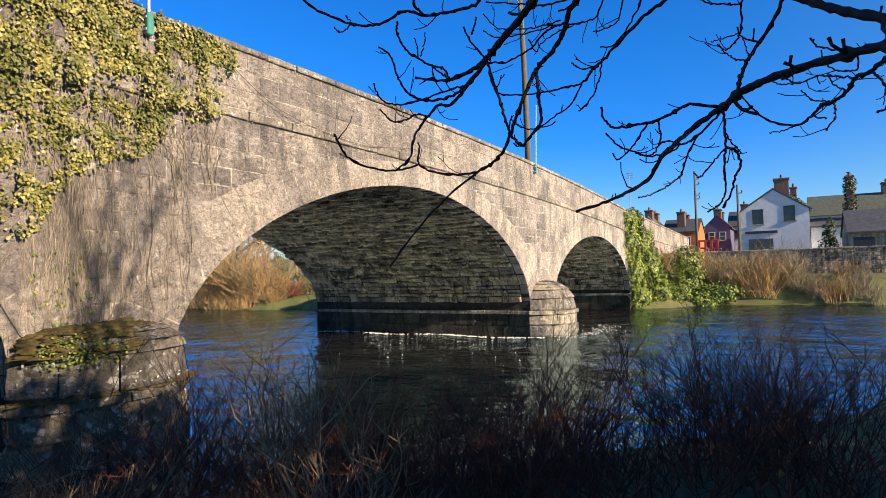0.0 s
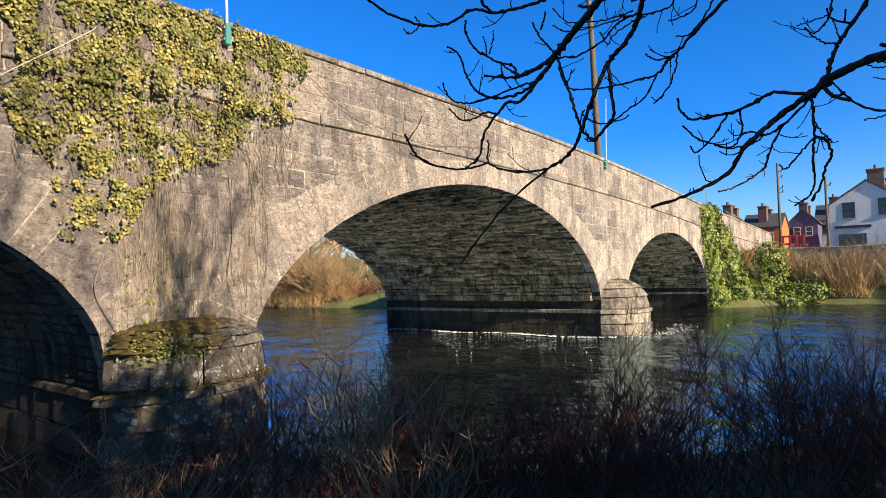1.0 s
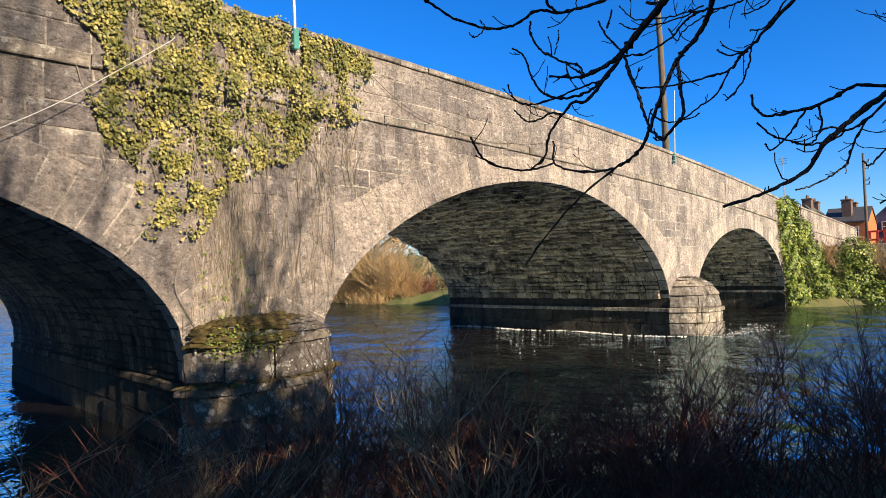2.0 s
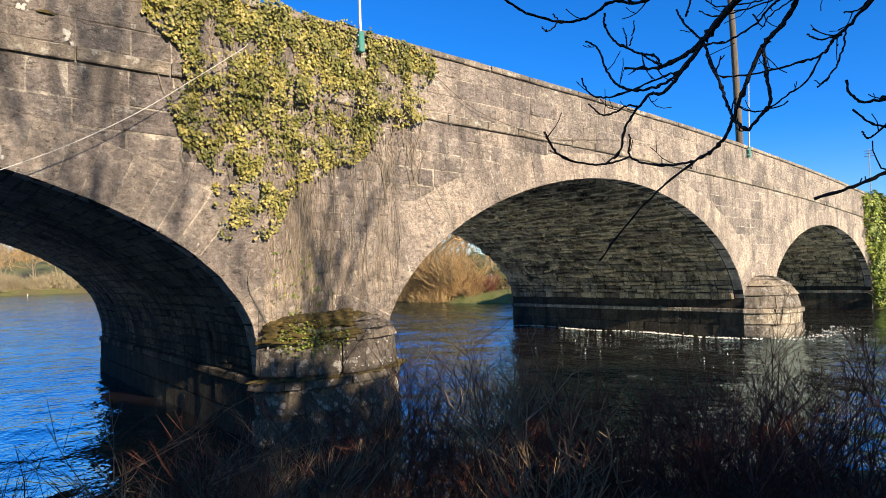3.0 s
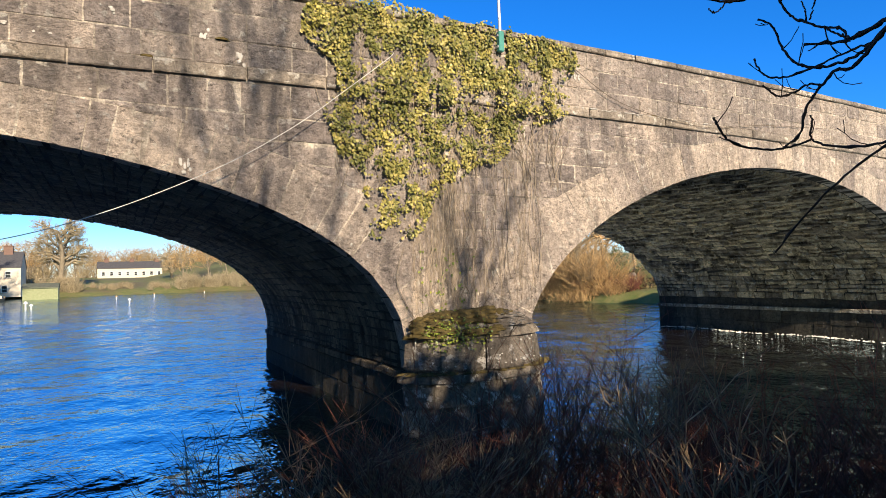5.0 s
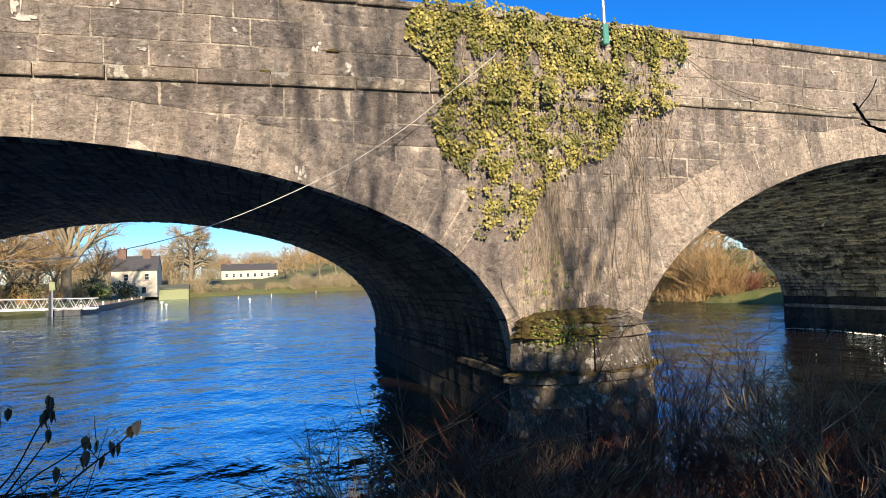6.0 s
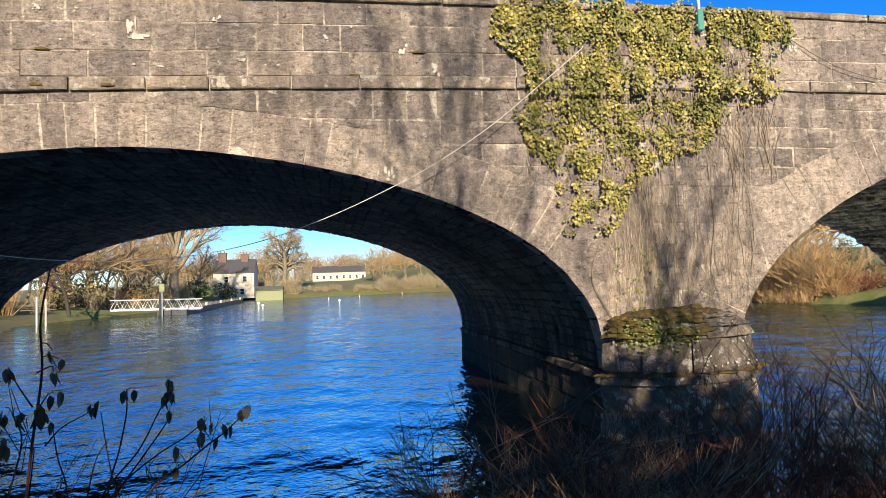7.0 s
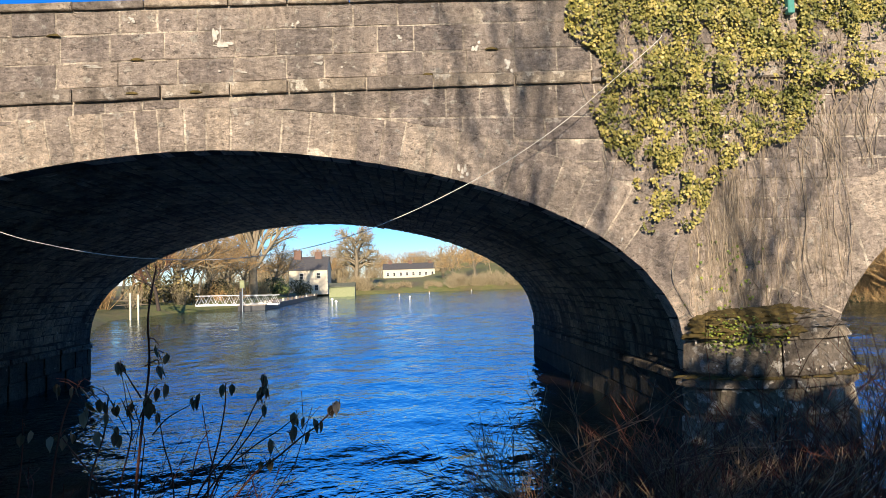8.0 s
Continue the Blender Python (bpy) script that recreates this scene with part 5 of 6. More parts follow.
for i in range(44):
    x_, y_ = -75 + i * 4.2 + rg.uniform(-1.5, 1.5), rg.uniform(245, 275)
    m_ = pose(x_, y_, float(land_height(x_, y_)) - 0.3, 0, 0, rg.uniform(0, 360))
    copy_thing(src_bush, m_ @ Matrix.Scale(rg.uniform(2.0, 3.0), 4))
for i, (x_, y_, z_, a, b, c) in enumerate(((-33, 60, 3.4, 3, 2.5, 3.0), (-29, 66, 3.8, 2.6, 2.5, 3.4), (-37, 58, 4.0, 3, 3, 4.5), (-31, 55, 3.0, 2.0, 2.0, 2.6), (-27, 72, 3.0, 2.4, 2.4, 2.6), (-25, 84, 2.6, 2.5, 2.5, 1.8), (-22, 112, 3, 3, 3, 2), (-20, 132, 2.6, 3, 2, 1.8))):
    leaf_mass("evergreen_bush", "dark evergreen shrub on the river bank", "bush", [(x_, y_, z_, a, b, c), (x_ + 1.5, y_ - 1, z_ - 0.8, a * 0.7, b * 0.7, c * 0.7)], 1300, 0.3, M_OLIVE if i % 3 else M_GREEN, 80 + i)
for i in range(44):
    y_ = rg.uniform(46, 125)
    x_ = float(left_edge(y_)) - rg.uniform(2.0, 8)
    shrub("scrub_bush", (x_, y_, float(land_height(x_, y_))), 36, rg.uniform(1.5, 3.5), 0.35, 500 + i, "leafless brown scrub on the river bank", M_PALE if i % 2 else M_SCRUB, "up river scrub", 0.025, 4, width=0.7)

gang = empty("gangway", "white metal truss gangway down to the pontoon", "gangway")
for dy in (0.0, 1.2):
    for z_ in (0.75, 1.75):
        s = Soup()
        tube(s, [(-21.9, 62.0 + dy, z_ + 0.1), (-13.1, 63.4 + dy, z_ - 0.1)], 0.035, 6, True)
        soup_part("rail", s, M_WHITE, gang)
    for i in range(9):
        a = (-21.9 + 8.8 * i / 9, 62 + dy + 1.4 * i / 9, 0.85 - 0.2 * i / 9)
        b = (-21.9 + 8.8 * (i + 0.5) / 9, 62 + dy + 1.4 * (i + 0.5) / 9, 1.85 - 0.2 * i / 9)
        c = (-21.9 + 8.8 * (i + 1) / 9, 62 + dy + 1.4 * (i + 1) / 9, 0.85 - 0.2 * (i + 1) / 9)
        s = Soup()
        tube(s, [a, b, c], 0.028, 5, True)
        soup_part("brace", s, M_WHITE, gang)
s = Soup()
s.add([(x_, y_ + (x_ + 21.9) * 0.159, z_ - (x_ + 21.9) * 0.0227) for z_ in (0.7, 0.8) for x_, y_ in ((-21.9, 62.05), (-13.1, 62.05), (-13.1, 63.15), (-21.9, 63.15))], BOX_F)
soup_part("deck", s, M_STEEL, gang)
pont = empty("pontoon", "long dark floating jetty with white-topped mooring posts", "jetty")
s = Soup()
s.add([(-17.4, 62.5, -0.2), (-14.4, 62.5, -0.2), (-14.9, 122, -0.2), (-17.4, 122, -0.2), (-17.4, 62.5, 0.55), (-14.4, 62.5, 0.55), (-14.9, 122, 0.55), (-17.4, 122, 0.55)], BOX_F)
soup_part("float", s, M_DARK, pont)
s = Soup()
s.add([(-17.5, 62.4, 0.555), (-14.3, 62.4, 0.555), (-14.8, 122, 0.555), (-17.5, 122, 0.555), (-17.5, 62.4, 0.64), (-14.3, 62.4, 0.64), (-14.8, 122, 0.64), (-17.5, 122, 0.64)], BOX_F)
soup_part("deck", s, M_STRING, pont, "pale timber decking")
for i in range(14):
    s = Soup()
    y_ = 64 + i * 4.3
    bevel_box(s, -14.75 - 0.006 * i, y_ - 0.12, 0.6, -14.5 - 0.006 * i, y_ + 0.12, 1.05, 0.03)
    p_ = soup_part("mooring_post", s, M_POLE if i % 3 else M_CREAM, pont)
for x_, y_ in ((-16.9, 61.9),):
    s = Soup()
    tube(s, [(x_, y_, -0.5), (x_, y_, 2.2)], 0.17, 8, True)
    soup_part("mooring_pole", s, M_DARK, pont)
stage = empty("landing_stage", "pale timber posts and rails of a small landing stage", "landing stage")
for dx, hh in ((0.0, 2.5), (0.7, 2.3)):
    s = Soup()
    bevel_box(s, -24.2 + dx, 50.0, float(land_height(-24.2, 50.0)) - 0.4, -24.06 + dx, 50.14, hh, 0.02)
    soup_part("post", s, M_CREAM, stage)
for z_ in (1.35, 1.75):
    s = Soup()
    bevel_box(s, -25.4, 50.02, z_, -22.6, 50.1, z_ + 0.08, 0.01)
    soup_part("rail", s, M_POLE, stage)
sg = empty("sign_post", "pale river sign on a slim post", "sign")
s = Soup()
tube(s, [(-16.2, 59.5, -0.8), (-16.2, 59.5, 3.4)], 0.06, 6, True)
soup_part("post", s, M_STEEL, sg)
s = Soup()
bevel_box(s, -16.45, 59.42, 2.6, -15.95, 59.46, 3.4, 0.01)
soup_part("board", s, M_SHED, sg)
for x_, y_, hh in ((-7.6, 71.6, 0.75), (-7.2, 73.0, 0.4), (2.9, 82, 0.45), (2.0, 108, 0.45), (8.5, 118, 0.5), (20.5, 140, 0.4), (34, 138, 0.4)):
    b = empty("marker_buoy", "white river marker standing in the water", "buoy", "river markers")
    s = Soup()
    tube(s, [(x_, y_, -0.3), (x_, y_, hh * 0.85)], [0.1, 0.08], 8, True)
    soup_part("body", s, M_CABLE, b)
    s = Soup()
    tube(s, [(x_, y_, hh * 0.85), (x_, y_, hh), (x_, y_, hh + 0.15)], [0.2, 0.2, 0.08], 8, True)
    soup_part("top_mark", s, M_WHITE if y_ < 90 else M_SCRUB, b)
house("house", "cream riverside house with slate roof and chimneys", -23.4, 141, -14.3, 152, 0.5, 6.5, 9.7, "x", M_CREAM, M_SLATE, [("y", -20.5, 4.3, 1.0, 1.4), ("y", -16.4, 4.3, 1.0, 1.4), ("y", -20.5, 1.4, 1.0, 1.4), ("y", -17.0, 1.4, 1.0, 1.4)], [(-21.9, 146, 11.5, 0.9), (-16.8, 146, 11.1, 0.8)])
sd = house("shed", "small green boathouse at the water's edge", -12.8, 127, -7.2, 131, 0.0, 2.2, 2.9, "x", M_SHED, M_GREENROOF)
sd["category"] = "shed"
house("house", "long low white terrace across the river", -0.8, 232, 19.5, 240, 3.0, 8.0, 10.3, "x", M_CREAM, M_SLATE, [("y", 1 + i * 2.5, 5.4, 1.0, 1.4) for i in range(8)], [(2, 236, 11.4, 0.7), (10, 236, 11.4, 0.7), (18, 236, 11.4, 0.7)])
house("house", "distant white farmhouse among the trees", 44.0, 205, 54.0, 212, 2.5, 6.0, 8.4, "x", M_CREAM, M_SLATE, [("y", 46.5, 3.6, 1.0, 1.4), ("y", 51.0, 3.6, 1.0, 1.4)], [(45, 208, 9.4, 0.6)])

# ---- the near bank ----
rg = random.Random(23)


def near_shrub(x, y, n, top, sp, mat, label, seed, **kw):
    z_ = float(land_height(x, y))
    return shrub(kw.pop("name", "bush"), (x, y, z_), n, (top - z_) * 1.03, sp, seed, label, mat, split=True, **kw)


# thick red-brown twigs at the water's edge
RED = "leafless red-brown twiggy bush on the near bank"
for i in range(17):
    f = i / 16
    x_, y_ = 2.7 + 2.6 * rg.random(), -6.9 - 2.3 * f
    near_shrub(x_, y_, 21, rg.uniform(1.75, 2.25), 0.24, M_TWIG, RED, 600 + i, group="near bank twigs", r=0.0062, side=5, width=0.45, fork=4, lean=(0.05, 0.12), curve=0.55)
for i in range(7):
    x_, y_ = 5.5 + 3.0 * rg.random(), -8.0 - 1.5 * rg.random()
    near_shrub(x_, y_, 17, rg.uniform(1.6, 2.1), 0.26, M_TWIG, RED, 640 + i, group="near bank twigs", r=0.006, side=5, width=0.5, fork=4, curve=0.55)
for i, (x_, y_) in enumerate(((2.2, -6.4), (2.7, -6.1), (3.2, -6.5), (2.5, -6.8), (3.6, -6.2), (3.0, -5.7), (3.5, -5.6), (3.3, -7.0), (3.9, -6.7), (4.3, -7.1), (4.4, -6.3))):
    near_shrub(x_, y_, 30, rg.uniform(1.5, 1.85), 0.3, M_TWIG, RED, 660 + i, group="near bank twigs", r=0.0055, side=6, width=0.42, fork=4, curve=0.55)
near_shrub(1.75, -6.95, 17, 2.0, 0.34, M_DRY, "pale upright branching bush in front of red twigs", 680, r=0.01, side=7, fork=3, width=0.08)
near_shrub(2.2, -6.0, 5, 1.95, 0.2, M_DRY, "thin pale sapling stems near the water", 681, r=0.007, side=6, fork=2, width=0.2)
near_shrub(2.6, -4.9, 4, 2.15, 0.12, M_TWIG, "slim dark sapling stems at the water's edge", 682, r=0.007, side=6, fork=2, width=0.25)
# dry stalks before the pier
for i, (x_, y_, h_) in enumerate(((1.5, -5.0, 1.6), (1.9, -4.6, 1.7), (2.3, -4.9, 1.7), (1.1, -5.3, 1.55), (2.7, -4.4, 1.75), (2.6, -5.3, 1.7), (3.2, -4.9, 1.8), (1.3, -4.5, 1.6), (0.8, -5.4, 1.6), (2.1, -5.5, 1.6), (1.7, -5.3, 1.7), (0.5, -4.9, 1.5), (2.9, -5.2, 1.75), (3.6, -5.0, 1.7))):
    near_shrub(x_, y_, 20, h_ + 0.22, 0.36, M_DRY if i % 4 == 0 else M_TWIG, "dry tangled stalks growing before the stone pier", 700 + i, group="dry stalks", r=0.006, side=6, width=0.4, fork=3, curve=0.6)
# arching bramble and fallen twigs over the water
for i, (x_, y_, h_, ln) in enumerate(((0.9, -4.7, 1.9, (-0.35, 0.1)), (0.5, -4.9, 1.8, (-0.6, 0.1)), (1.4, -4.5, 1.85, (0.1, 0.3)), (0.1, -5.1, 1.5, (-0.6, 0.2)), (1.1, -5.2, 1.7, (0.0, 0.3)), (0.7, -4.5, 1.7, (-0.2, 0.4)), (1.8, -4.4, 1.8, (-0.2, 0.3)), (0.3, -4.7, 1.6, (-0.7, 0.1)))):
    near_shrub(x_, y_, 13, h_ + 0.15, 0.6, M_TWIG if i % 3 == 2 else M_DRY, "arching grey bramble tangle leaning over the water", 720 + i, group="bramble tangle", r=0.0065, side=12, width=0.3, fork=5, curve=1.5, lean=ln, name="bramble")


def leafy_sapling(label, stems, seed):
    """Upright reddish stems with a few withered leaves still hanging; stems: (line, radius, leaf places (x, z))."""
    r_ = np.random.RandomState(seed)
    t = empty("sapling", label, "shrub", "withered saplings")
    lf = Soup()
    for ctrl, rad, spots in stems:
        ctrl = [np.array(c) for c in ctrl]
        if ctrl[0][2] < 1.35:
            ctrl.insert(0, np.array([ctrl[0][0], ctrl[0][1] - 0.1, float(land_height(ctrl[0][0], ctrl[0][1])) - 0.2]))
        ctrl[1:] = [c + np.array([0, r_.normal(0, 0.03), 0]) for c in ctrl[1:]]
        pts = smooth_line(ctrl, 6 * len(ctrl))
        s = Soup()
        tube(s, pts, np.linspace(rad * 1.1, rad * 0.55, len(pts)), 5, True)
        for x_, z_ in spots:
            near = pts[np.argmin((pts[:, 0] - x_) ** 2 + (pts[:, 2] - z_ - 0.05) ** 2)]
            tip = np.array([x_, near[1], z_ + 0.035])
            tube(s, [near, (near + tip) / 2 + np.array([0, 0, 0.012]), tip], [rad * 0.4, rad * 0.35, rad * 0.3], 4)
            k = 2 if r_.random() < 0.4 else 1
            c = np.stack([tip + r_.normal(0, 0.008, 3) + np.array([0, 0, -0.035]) for _ in range(k)])
            leaves(lf, c, np.stack([r_.normal(0, 0.9, k), np.full(k, -0.7), r_.normal(0, 0.25, k)], -1), r_.uniform(0.05, 0.08, k), 9.0, r_, r_.uniform(0.4, 0.65))
        soup_part("stem", s, M_TWIG, t)
    soup_part("withered_leaves", lf, M_DEAD, t, "withered brown hanging leaves")["kind"] = "stuff"


leafy_sapling("reddish sapling with withered brown leaves at the water", [
    ([(-2.065, -6, 1.434), (-2.045, -6, 1.619), (-2.019, -6, 1.911), (-1.998, -6, 2.178), (-1.972, -6, 2.399), (-1.951, -6, 2.622)], 0.0068, [(-1.938, 2.237), (-1.927, 2.199)]),
    ([(-2.018, -6, 2.045), (-2.065, -6, 2.128), (-2.107, -6, 2.188)], 0.0036, [(-2.102, 2.171), (-2.121, 2.184)]),
    ([(-2.003, -6, 2.183), (-1.969, -6, 2.201), (-1.946, -6, 2.171)], 0.0036, [(-1.951, 2.156), (-1.937, 2.146)]),
    ([(-2.024, -6, 1.96), (-1.99, -6, 2.043), (-1.975, -6, 2.079)], 0.0041, [(-1.983, 2.018), (-1.99, 1.987), (-1.923, 2.069), (-1.959, 2.059)]),
    ([(-2.128, -6, 1.439), (-2.11, -6, 1.623), (-2.076, -6, 1.89), (-2.098, -6, 2.022)], 0.0048, [(-2.113, 1.989), (-2.054, 1.957), (-2.08, 2.007), (-2.124, 2.014), (-2.042, 1.973)]),
    ([(-2.414, -6, 1.46), (-2.38, -6, 1.789), (-2.34, -6, 2.002), (-2.271, -6, 2.128)], 0.0055, [(-2.359, 2.099), (-2.373, 2.112), (-2.28, 2.09), (-2.234, 2.093), (-2.253, 2.002), (-2.183, 1.988), (-2.262, 1.961), (-2.192, 2.013)]),
    ([(-2.254, -6, 1.448), (-2.219, -6, 1.707), (-2.183, -6, 1.896), (-2.159, -6, 2.064)], 0.0055, [(-2.136, 1.978), (-2.128, 1.864), (-2.207, 1.879), (-2.229, 2.02), (-2.171, 1.956), (-2.146, 1.906), (-2.252, 2.069)]),
    ([(-2.207, -6, 1.706), (-2.299, -6, 1.831), (-2.368, -6, 1.895)], 0.0041, [(-2.357, 1.871), (-2.327, 1.893), (-2.403, 1.862)]),
    ([(-1.759, -6, 1.411), (-1.737, -6, 1.675), (-1.698, -6, 1.843), (-1.672, -6, 1.989), (-1.656, -6, 2.092)], 0.0048, [(-1.666, 2.058), (-1.617, 2.056)]),
    ([(-1.883, -6, 1.42), (-1.797, -6, 1.602), (-1.712, -6, 1.722), (-1.614, -6, 1.838), (-1.538, -6, 1.982), (-1.503, -6, 2.055)], 0.0048, [(-1.513, 2.04), (-1.474, 2.033), (-1.52, 2.016), (-1.494, 2.094)]),
    ([(-1.787, -6, 1.461), (-1.713, -6, 1.649), (-1.615, -6, 1.789), (-1.54, -6, 1.883), (-1.485, -6, 1.969)], 0.0048, [(-1.489, 1.974)]),
    ([(-1.762, -6, 1.604), (-1.664, -6, 1.719), (-1.541, -6, 1.809), (-1.442, -6, 1.865), (-1.355, -6, 1.927)], 0.0041, [(-1.362, 1.918), (-1.336, 1.901)]),
    ([(-1.667, -6, 1.549), (-1.544, -6, 1.687), (-1.445, -6, 1.754), (-1.345, -6, 1.822), (-1.269, -6, 1.88), (-1.205, -6, 1.939), (-1.162, -6, 1.967)], 0.0048, [(-1.167, 1.962), (-1.198, 1.944), (-1.267, 1.877), (-1.305, 1.82), (-1.384, 1.854), (-1.409, 1.821), (-1.478, 1.776), (-1.516, 1.729), (-1.465, 1.719)]),
    ([(-1.883, -6, 1.42), (-1.896, -6, 1.686), (-1.921, -6, 1.832), (-1.943, -6, 1.967)], 0.0041, [(-1.958, 1.944)]),
    ([(-1.701, -6, 1.648), (-1.74, -6, 1.797), (-1.761, -6, 2.004)], 0.0034, []),
    ([(-1.972, -6, 1.884), (-1.9, -6, 1.958), (-1.824, -6, 1.998)], 0.0034, [(-1.819, 2.002), (-1.8, 1.996)]),
    ([(-1.834, -6, 1.561), (-1.783, -6, 1.8), (-1.729, -6, 1.894)], 0.0034, []),
    ([(-2.549, -6, 1.47), (-2.528, -6, 1.798), (-2.494, -6, 1.986)], 0.0041, [(-2.528, 1.893), (-2.487, 1.914)])], 51)
for i in range(9):
    x_, y_ = -1.9 - 2.4 * rg.random(), -5.9 - 0.7 * rg.random()
    near_shrub(x_, y_, 34, rg.uniform(1.75, 2.1), 0.3, M_TWIG, RED, 760 + i, group="near bank twigs", r=0.006, side=5, width=0.4, fork=4, curve=0.55)

# ---- the tree over the path, whose boughs hang into the view ----
tree = empty("overhanging_tree", "bare dark tree with boughs hanging over the river", "tree")
TX, TY = 2.75, -10.7
TZ = float(land_height(TX, TY))
s = Soup()
tube(s, smooth_line([(TX, TY, TZ - 0.4), (TX + 0.03, TY, TZ + 1.2), (TX - 0.03, TY + 0.08, TZ + 2.6), (TX - 0.1, TY + 0.1, TZ + 4.2)], 12), np.linspace(0.11, 0.05, 12), 12)
soup_part("trunk", s, M_BARK, tree, smooth=True)


def limbs(parent, x, y, z, specs):
    for dx, dy, ln, r_, seed in specs:
        bins = [Soup() for _ in range(6)]
        grow(bins, (x, y, z), (dx, dy, 1.0), ln, r_, 0, 3, random.Random(seed), 0.11, (9, 5, 4, 3), 0.62, 0.42, 0.1, (8, 5, 4, 3, 3, 3))
        s = Soup()
        for b in bins:
            if b.v:
                s.add(np.concatenate(b.v), b.f)
        soup_part("limb", s, M_BARK, parent, smooth=True)


limbs(tree, TX - 0.05, TY + 0.1, TZ + 2.4, ((-0.05, -0.3, 4.2, 0.045, 1), (0.2, -0.2, 4.5, 0.045, 2), (0.42, -0.05, 5.4, 0.045, 7), (0.52, 0.0, 5.2, 0.045, 8), (0.3, -0.1, 5.2, 0.045, 9)))
# a taller tree behind the path, whose limbs throw their shadow on the bridge
back_tree = empty("bare_tree", "tall bare tree standing behind the path", "tree")
BX0, BY0 = 0.36, -11.9
BZ0 = float(land_height(BX0, BY0))
s = Soup()
tube(s, smooth_line([(BX0, BY0, BZ0 - 0.4), (BX0 + 0.05, BY0, BZ0 + 1.2), (BX0, BY0 + 0.05, BZ0 + 2.6)], 10), np.linspace(0.3, 0.2, 10), 12)
soup_part("trunk", s, M_BARK, back_tree, smooth=True)
limbs(back_tree, BX0, BY0 + 0.05, BZ0 + 2.4, ((-0.05, -0.05, 9.5, 0.04, 1), (0.05, -0.05, 10.0, 0.042, 2), (-0.12, 0.0, 8.6, 0.045, 3), (0.0, 0.05, 9.4, 0.04, 5), (-0.08, 0.1, 8.8, 0.04, 6)))


def twigs_along(s, pts, r0, count, rg_, ln=0.3, up=0.2):
    """Knobbly side twigs with upturned tips, as on an ash or sycamore in winter."""
    for _ in range(count):
        j = rg_.randint(1, len(pts) - 2)
        a = pts[j]
        d = unit(pts[j + 1] - pts[j])
        side = unit(np.cross(d, [rg_.gauss(0, 1), rg_.gauss(0, 1), rg_.gauss(0, 1)]))
        e = unit(d * rg_.uniform(0.2, 0.9) + side * 0.9 + np.array([0, 0, -0.15]))
        L = ln * rg_.uniform(0.4, 1.2)
        q = [a]
        for k_ in range(4):
            e = unit(e + np.array([rg_.gauss(0, 0.22), rg_.gauss(0, 0.22), rg_.gauss(0, 0.15) + up]))
            q.append(q[-1] + e * L / 4)
        tube(s, q, [r0, r0 * 0.85, r0 * 0.75, r0 * 0.65, r0 * 0.8], 5, True)
        if rg_.random() < 0.75:
            b = q[rg_.randint(1, 3)]
            e2 = unit(e + np.array([rg_.gauss(0, 0.7), rg_.gauss(0, 0.7), rg_.uniform(-0.1, 0.8)]))
            m_ = b + e2 * L * 0.22
            tube(s, [b, m_, m_ + unit(e2 + np.array([0, 0, 0.5])) * L * 0.18], [r0 * 0.75, r0 * 0.6, r0 * 0.75], 4, True)


def bough(ctrl, r0, r1, count, seed, ln=0.3):
    """A crooked branch along its control points, with swollen nodes and bud-tipped spurs."""
    rg_ = random.Random(seed)
    s = Soup()
    pts = smooth_line(ctrl, max(12, 6 * len(ctrl)))
    pts[1:-1] += np.random.RandomState(seed).normal(0, 0.0013, pts[1:-1].shape)
    rad = 0.78 * np.linspace(r0, r1, len(pts)) * (1 + 0.14 * np.sin(np.arange(len(pts)) * 1.9))
    for _ in range(max(1, len(pts) // 9)):
        rad[rg_.randint(1, len(pts) - 2)] *= rg_.uniform(1.3, 1.8)
    rad[-1] *= 1.3
    tube(s, pts, rad, 7, True)
    twigs_along(s, pts, max(0.0017, min(r0, r1) * 0.5), count, rg_, ln)
    soup_part("bough", s, M_BARK, tree, smooth=True)


bough([(2.72, -10.62, 3.9), (2.35, -9.9, 3.85), (1.295, -9.204, 3.112), (1.327, -9.128, 3.191), (1.392, -9.05, 3.252), (1.435, -8.987, 3.306), (1.455, -8.904, 3.368), (1.289, -8.707, 3.45), (1.05, -8.519, 3.429), (1.02, -8.286, 3.465), (1.107, -8.103, 3.493)], 0.0228, 0.0085, 3, 1, 0.09)
bough([(2.72, -10.62, 3.55), (2.35, -9.9, 3.6), (1.293, -9.203, 3.1), (1.331, -9.125, 3.125), (1.4, -9.046, 3.136), (1.472, -8.939, 3.14), (1.48, -8.833, 3.119), (1.45, -8.771, 3.087), (1.405, -8.726, 3.04)], 0.0190, 0.0142, 4, 2, 0.09)
bough([(1.405, -8.726, 3.04), (1.368, -8.689, 3.011), (1.296, -8.625, 2.946), (1.248, -8.567, 2.878), (1.251, -8.524, 2.816), (1.23, -8.453, 2.778), (1.222, -8.386, 2.753), (1.224, -8.314, 2.736)], 0.0114, 0.0047, 4, 3, 0.09)
bough([(1.003, -8.375, 3.442), (1.154, -8.224, 3.4), (1.2, -8.146, 3.362), (1.22, -8.065, 3.311), (1.217, -8.028, 3.27)], 0.0161, 0.0142, 2, 4, 0.09)
bough([(1.217, -8.028, 3.27), (1.208, -7.974, 3.239), (1.192, -7.906, 3.218), (1.184, -7.884, 3.214), (1.144, -7.788, 3.23)], 0.0114, 0.0047, 2, 5, 0.09)
